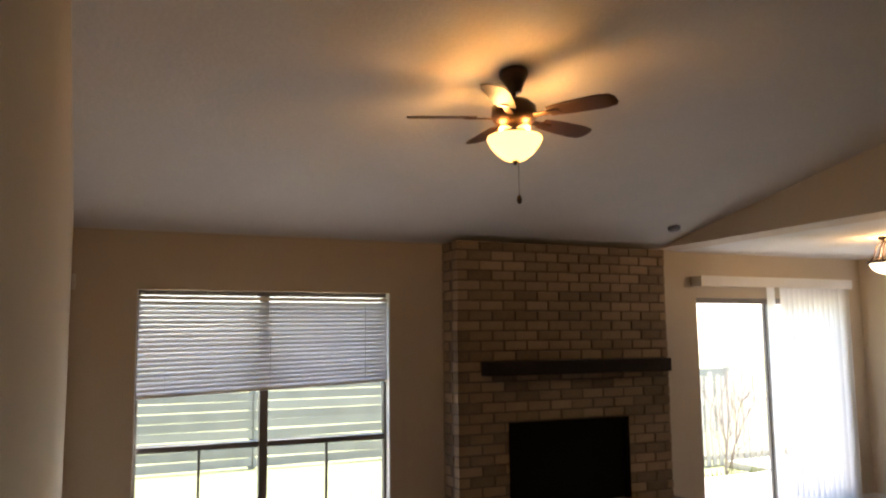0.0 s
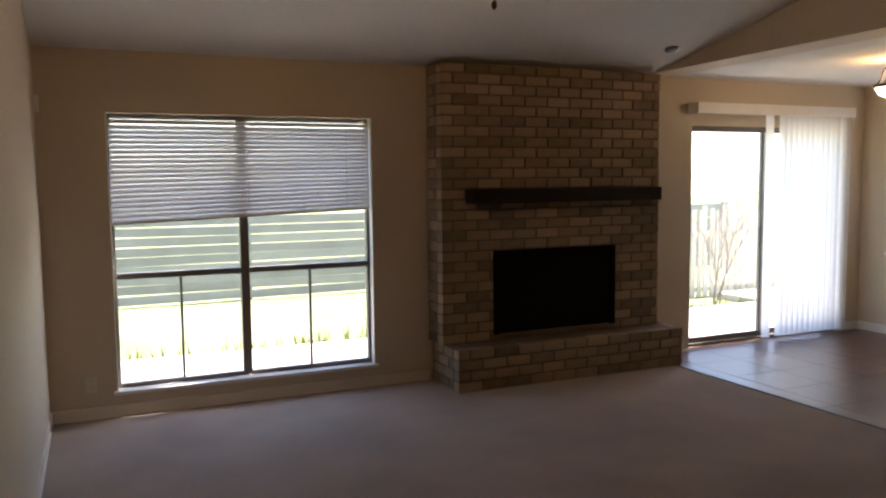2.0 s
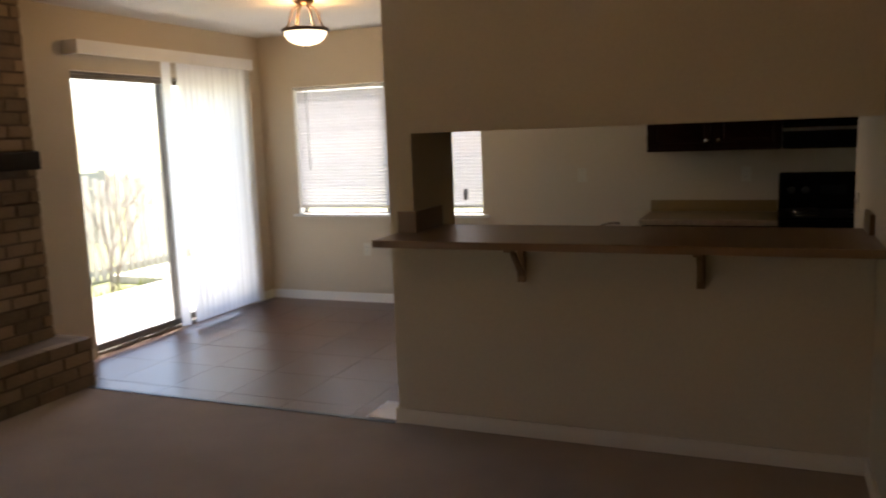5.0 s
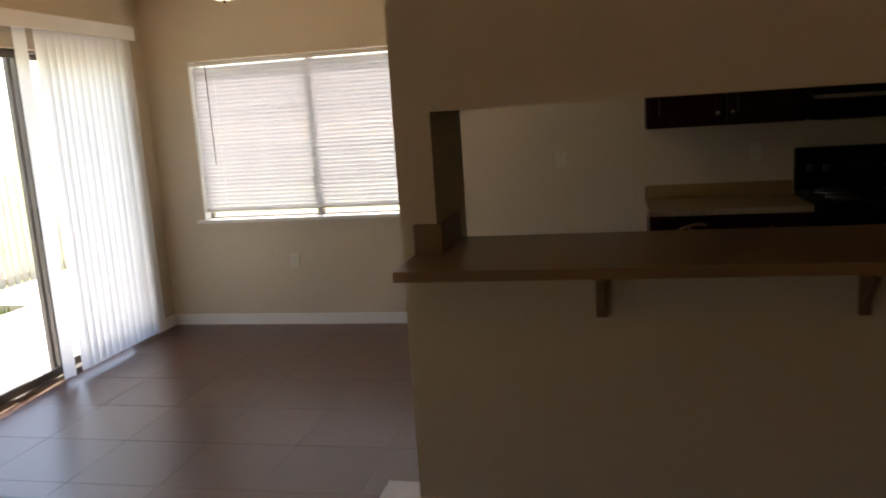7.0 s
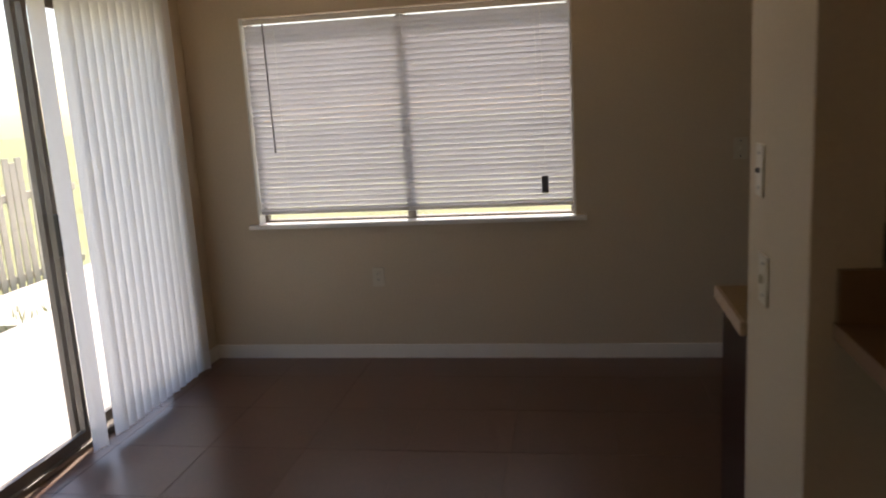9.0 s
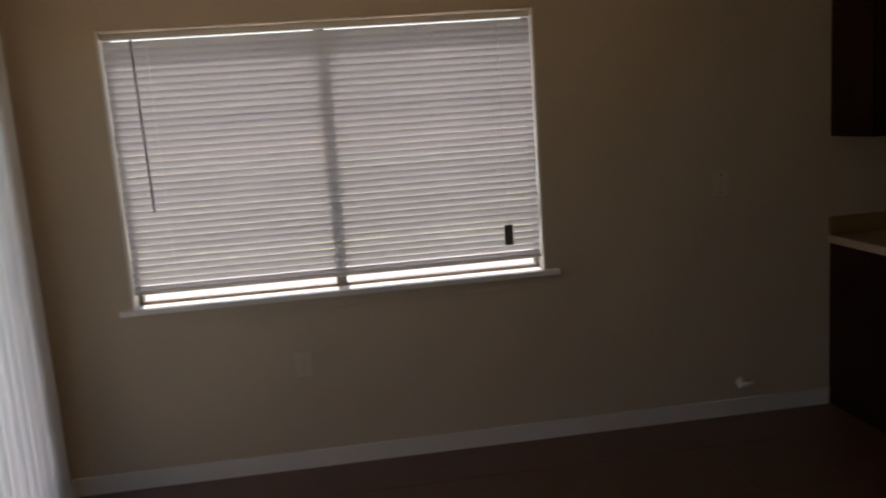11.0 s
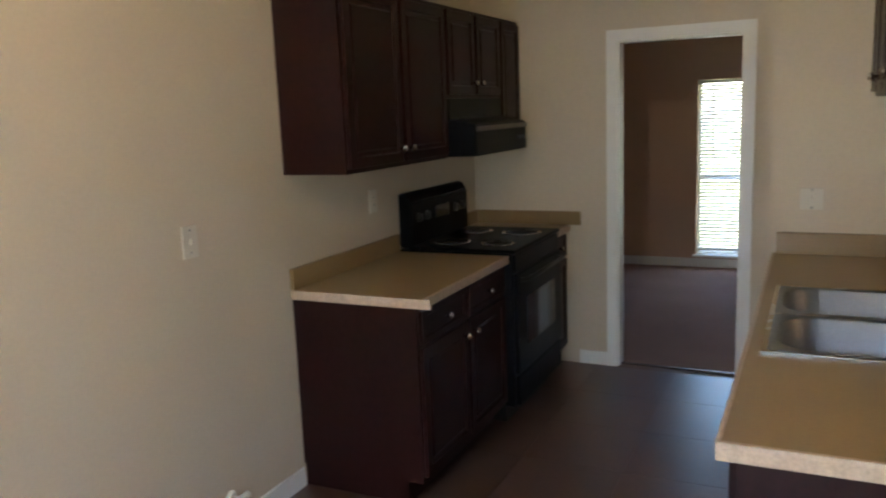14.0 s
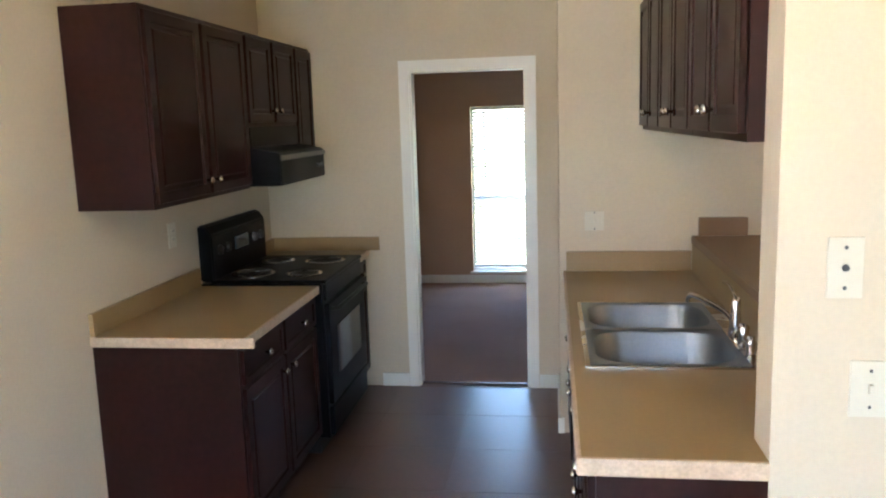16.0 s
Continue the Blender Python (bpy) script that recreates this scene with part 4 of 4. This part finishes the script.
# ---- plates and small things ----
def wall_plate(m, label, category="light switch", w=0.074, h=0.118, kind_="toggle"):
    p = thing("switch_plate" if kind_ != "outlet" else "wall_outlet", m @ Vector((0, 0, 0)), label, category)
    part("plate", box(-w / 2, -0.007, -h / 2, w / 2, -0.0005, h / 2, 0.002, m=m), PLATE, p)
    if kind_ == "toggle":
        part("toggle", box(-0.005, -0.018, -0.010, 0.005, -0.006, 0.012, 0.002, m=m), PLATE, p)
        for z in (-0.042, 0.042):
            part("screw", lathe([(0.004, 0.0), (0.003, 0.002)], None, 10, m=m @ Matrix.Translation((0, -0.007, z)) @ Matrix.Rotation(radians(90), 4, "X")), GREYPLASTIC, p, "dark screw")
    elif kind_ == "jack":
        part("jack", lathe([(0.008, 0.0), (0.006, 0.008), (0.002, 0.009)], None, 12, m=m @ Matrix.Translation((0, -0.007, 0)) @ Matrix.Rotation(radians(90), 4, "X")), GREYPLASTIC, p, "dark round jack")
        for z in (-0.045, 0.045):
            part("screw", lathe([(0.0045, 0.0), (0.003, 0.002)], None, 10, m=m @ Matrix.Translation((0, -0.007, z)) @ Matrix.Rotation(radians(90), 4, "X")), GREYPLASTIC, p, "dark screw")
    else:
        for z in (-0.020, 0.020):
            sock = part("socket", box(-0.017, -0.010, z - 0.014, 0.017, -0.006, z + 0.014, 0.003, m=m), PLATE, p)
            for u in (-0.006, 0.006):
                part("slot", box(u - 0.001, -0.0106, z - 0.004, u + 0.001, -0.0098, z + 0.006, m=m), GREYPLASTIC, sock, "dark slot")
    return p


def on_east(y, z):
    return Matrix.Translation((XR, y, z)) @ FACE_W


FACE_N = Matrix.Rotation(radians(180), 4, "Z")
wall_plate(on_east(2.785, 1.205), "ivory switch plate on the kitchen side wall", kind_="toggle")
wall_plate(on_east(1.475, 1.195), "ivory outlet above the tan counter", "outlet", kind_="outlet")
wall_plate(on_east(4.89, 0.517), "ivory outlet under the dining window", "outlet", kind_="outlet")
wall_plate(Matrix.Translation((4.560, YP, 1.35)) @ FACE_N, "ivory jack plate on the partition end", "wall plate", 0.076, 0.136, kind_="jack")
wall_plate(Matrix.Translation((4.495, YP, 1.075)) @ FACE_N, "white switch plate low on the partition end", kind_="toggle", w=0.088, h=0.130)
wall_plate(Matrix.Translation((4.98, YS, 1.16)) @ FACE_N, "ivory double switch plate above the sink counter", w=0.10, h=0.10)
wall_plate(Matrix.Translation((-0.64, YF, 0.248)), "ivory outlet beside the big window", "outlet", kind_="outlet")
single("door_chime_sensor", box(XL + 0.001, 5.955, 2.13, XL + 0.028, 5.985, 2.24, 0.005), WHITE, "small white alarm sensor high in the corner", "sensor")

v = thing("water_valve", (XR, 2.69, 0.17), "white capped water stub with a small valve", "valve")
part("escutcheon", lathe([(0.028, 0.0), (0.026, 0.006), (0.012, 0.008)], None, 16, m=Matrix.Translation((XR, 2.69, 0.17)) @ Matrix.Rotation(radians(-90), 4, "Y")), WHITE, v, smooth=True)
part("stub", tube([(XR - 0.004, 2.69, 0.17), (XR - 0.06, 2.69, 0.17)], 0.010, sides=10), WHITE, v, smooth=True)
part("valve_body", tube([(XR - 0.05, 2.725, 0.168), (XR - 0.055, 2.65, 0.178)], 0.014, sides=10), WHITE, v, smooth=True)
paper = single("paper_sheet", box(4.13, 3.215, 0.001, 4.40, 3.42, 0.003), PAPER, "white paper sheet lying on the brown tile", "paper")

cv = thing("ceiling_vent", (3.81, 5.28, vault(5.28)), "small dark vent on the sloping ceiling", "vent")
mv = Matrix.Translation((3.81, 5.28, vault(5.28))) @ Matrix.Rotation(math.atan(-0.195), 4, "X")
part("housing", lathe([(0.055, 0.0), (0.055, -0.02), (0.045, -0.032), (0.02, -0.035)], None, 20, m=mv), GREYPLASTIC, cv, smooth=True)

# ---- outside ----
fixed("ground", box(-60, -60, -0.45, 70, 70, -0.16), GRASS, "sunlit lawn around the house", "ground")
# added pale slab over the lawn, so the gap under the side blind looks sunlit white
fixed("added_slab_side", boxes([(7.3, 1.0, -0.2, 8.0, YO - 0.002, -0.07), (8.002, 1.0, -0.2, 13.0, 9.2, -0.07)]), CONCRETE, "pale concrete slab added to whiten the gap under the side blind", "pavement")
fixed("pavement_patio", box(-1.9, YO, -0.2, 8.0, 8.2, -0.06), CONCRETE, "pale concrete patio behind the house", "patio")


def fence():
    """A long fence of weathered horizontal boards with dark gaps."""
    f = thing("fence", (1.0, 12.4, -0.16), "weathered grey board fence beyond the lawn", "fence")
    rng = random.Random(8)
    n = 9
    for seg in range(9):
        x0 = -8.0 + 2.4 * seg
        part("post", box(x0 - 0.05, 12.42, -0.2, x0 + 0.05, 12.52, 1.18, 0.006), FENCEWOOD, f)
        if seg == 8:
            break
        for k in range(n):
            z = -0.12 + 0.142 * k + rng.uniform(-0.008, 0.008)
            m = Matrix.Translation((x0 + 1.2, 12.4, z)) @ Matrix.Rotation(radians(rng.uniform(-0.5, 0.5)), 4, "Y")
            part("board", box(-1.19, -0.011, 0.0, 1.19, 0.011, 0.131, 0.004, m=m), FENCEWOOD, f)


fence()


def picket_fence():
    f = thing("picket_fence", (7.6, 9.4, -0.16), "pale weathered picket fence beside the patio", "fence")
    rng = random.Random(9)
    bm = box(-0.042, -0.009, 0.0, 0.042, 0.009, 1.38, 0.003)
    picket = mesh_of("picket", bm, PICKET)
    for i in range(40):
        ob = new("picket", picket)
        ob.matrix_basis = Matrix.Translation((5.7 + 0.125 * i, 9.4, -0.17 + rng.uniform(-0.06, 0.03))) @ Matrix.Rotation(radians(rng.uniform(-1.5, 1.5)), 4, "Y")
        adopt(ob, f)
    for z in (-0.08, 0.76):
        part("rail", box(5.6, 9.41, z, 10.7, 9.45, z + 0.08, 0.004), PICKET, f)


picket_fence()


def weeds():
    rng = random.Random(12)
    bm = bmesh.new()
    for k in range(900):
        x = rng.uniform(-2.5, 8.5)
        y = 8.25 + abs(rng.gauss(0, 0.16))
        h = rng.uniform(0.06, 0.22) * (1.6 if 1.6 < x < 3.2 else 1.0)
        a = rng.uniform(0, 6.28)
        dx, dy = 0.012 * math.cos(a), 0.012 * math.sin(a)
        lean = Vector((rng.uniform(-0.08, 0.08), rng.uniform(-0.08, 0.08), h))
        p = Vector((x, y, -0.165))
        v = [bm.verts.new(p + Vector((dx, dy, 0))), bm.verts.new(p - Vector((dx, dy, 0))), bm.verts.new(p + lean)]
        bm.faces.new(v)
    tagged(new("weeds", mesh_of("weeds", bm, WEED)), "green weeds along the patio edge", "weeds", kind="stuff")


weeds()


def bare_tree(x, y, height, seed):
    t = thing("shrub", (x, y, -0.16), "bare leafless shrub with thin branches by the patio", "shrub")
    rng = random.Random(seed)
    trunk, twigs = bmesh.new(), bmesh.new()

    def grow(p, d, length, r, level):
        pts = [p]
        for k in range(5):
            d = (d + Vector((rng.uniform(-0.25, 0.25), rng.uniform(-0.25, 0.25), rng.uniform(-0.05, 0.2)))).normalized()
            p = p + d * length / 5
            pts.append(p)
        tube(pts, r, bm=trunk if level == 0 else twigs, sides=5, taper=0.45)
        if level < 3:
            for k in range(4):
                q = pts[2 + k % 4]
                nd = (d + Vector((rng.uniform(-1, 1), rng.uniform(-1, 1), rng.uniform(-0.1, 0.8)))).normalized()
                grow(q, nd, length * rng.uniform(0.5, 0.7), r * 0.5, level + 1)

    for k in range(4):
        grow(Vector((x + rng.uniform(-0.1, 0.1), y + rng.uniform(-0.1, 0.1), -0.2)), Vector((rng.uniform(-0.4, 0.4), rng.uniform(-0.4, 0.4), 1)).normalized(), height * 0.55, 0.012, 0)
    part("trunk", trunk, BARK, t)
    part("twigs", twigs, BARK, t)


bare_tree(7.25, 8.45, 1.75, 4)

# ---- pieces of floor and brickwork ----
P = 0.48
tile_mesh = mesh_of("tile", box(-P / 2 + 0.0014, -P / 2 + 0.0014, -0.010, P / 2 - 0.0014, P / 2 - 0.0014, 0.0, 0.0006), TILE)
rng = random.Random(2)
cuts = {}
for i in range(-1, 6):
    for j in range(-3, 11):
        x0, x1 = max(6.18 - P * (i + 0), XP - 0.004) , min(6.18 - P * (i - 1), XR)
        y0, y1 = max(1.12 + P * (j - 0), YK), min(1.12 + P * (j + 1), YF)
        if x1 - x0 < 0.05 or y1 - y0 < 0.05:
            continue
        full = x1 - x0 > P - 0.001 and y1 - y0 > P - 0.001
        if full:
            me = tile_mesh
        else:
            key = (round(x1 - x0, 3), round(y1 - y0, 3))
            if key not in cuts:
                cuts[key] = mesh_of("tile", box(-key[0] / 2 + 0.0014, -key[1] / 2 + 0.0014, -0.010, key[0] / 2 - 0.0014, key[1] / 2 - 0.0014, 0.0, 0.0006), TILE)
            me = cuts[key]
        ob = new("tile", me)
        ob.matrix_basis = Matrix.Translation(((x0 + x1) / 2, (y0 + y1) / 2, rng.uniform(-0.0002, 0.0002)))
        ob.parent = floor_tiled

brick_cache = {}


def brick(parent, x0, x1, y0, y1, z0, z1):
    key = (round(x1 - x0, 3), round(y1 - y0, 3), round(z1 - z0, 3))
    if key not in brick_cache:
        a, b, c = (k / 2 for k in key)
        brick_cache[key] = mesh_of("brick", box(-a, -b, -c, a, b, c, 0.004), BRICK)
    ob = new("brick", brick_cache[key])
    ob.matrix_basis = Matrix.Translation(((x0 + x1) / 2, (y0 + y1) / 2 + rng.uniform(-0.006, 0.004), (z0 + z1) / 2)) @ Matrix.Rotation(radians(rng.uniform(-0.4, 0.4)), 4, "Y")
    adopt(ob, parent)


COURSE, LONG, JOINT = 0.083, 0.216, 0.014


def course(parent, x0, x1, y0, y1, z0, z1, shift, gap=None):
    x = x0 - shift
    while x < x1 - 0.001:
        a, b = max(x, x0), min(x + LONG, x1)
        spans = [(a, b)]
        if gap:
            spans = [(p, q) for p, q in ((a, min(b, gap[0])), (max(a, gap[1]), b))]
        for p, q in spans:
            if q - p > 0.03:
                brick(parent, p + JOINT / 2, q - JOINT / 2, y0, y1, z0, z1)
        x += LONG


nc = int((vault(YF) - HZ) / COURSE)
for k in range(nc + 1):
    z0 = HZ + k * COURSE
    z1 = min(z0 + COURSE - JOINT, vault(YF))
    if z1 - z0 < 0.03:
        continue
    gap = (FB[0] - 0.03, FB[1] + 0.03) if z0 < FB[3] else None
    course(fire, CX0, CX1, CY, CY + 0.09, z0, z1, (k % 2) * LONG / 2, gap)
    for y0 in ([CY + 0.10, CY + 0.2] if k % 2 else [CY + 0.15]):
        brick(fire, CX0, CX0 + 0.06, y0, min(y0 + 0.13, YF - 0.002), z0, z1)
for k in range(4):
    z0 = 0.004 + k * 0.0855
    course(hearth, HX0, HX1, HY, HY + 0.09, z0, z0 + 0.0725, (k % 2) * LONG / 2)
    for y0 in ([HY + 0.10, HY + 0.30] if k % 2 else [HY + 0.19, HY + 0.40]):
        brick(hearth, HX0, HX0 + 0.07, y0, min(y0 + 0.18, YF - 0.004), z0, z0 + 0.0725)
        brick(hearth, HX1 - 0.07, HX1, y0, min(y0 + 0.18, YF - 0.004), z0, z0 + 0.0725)
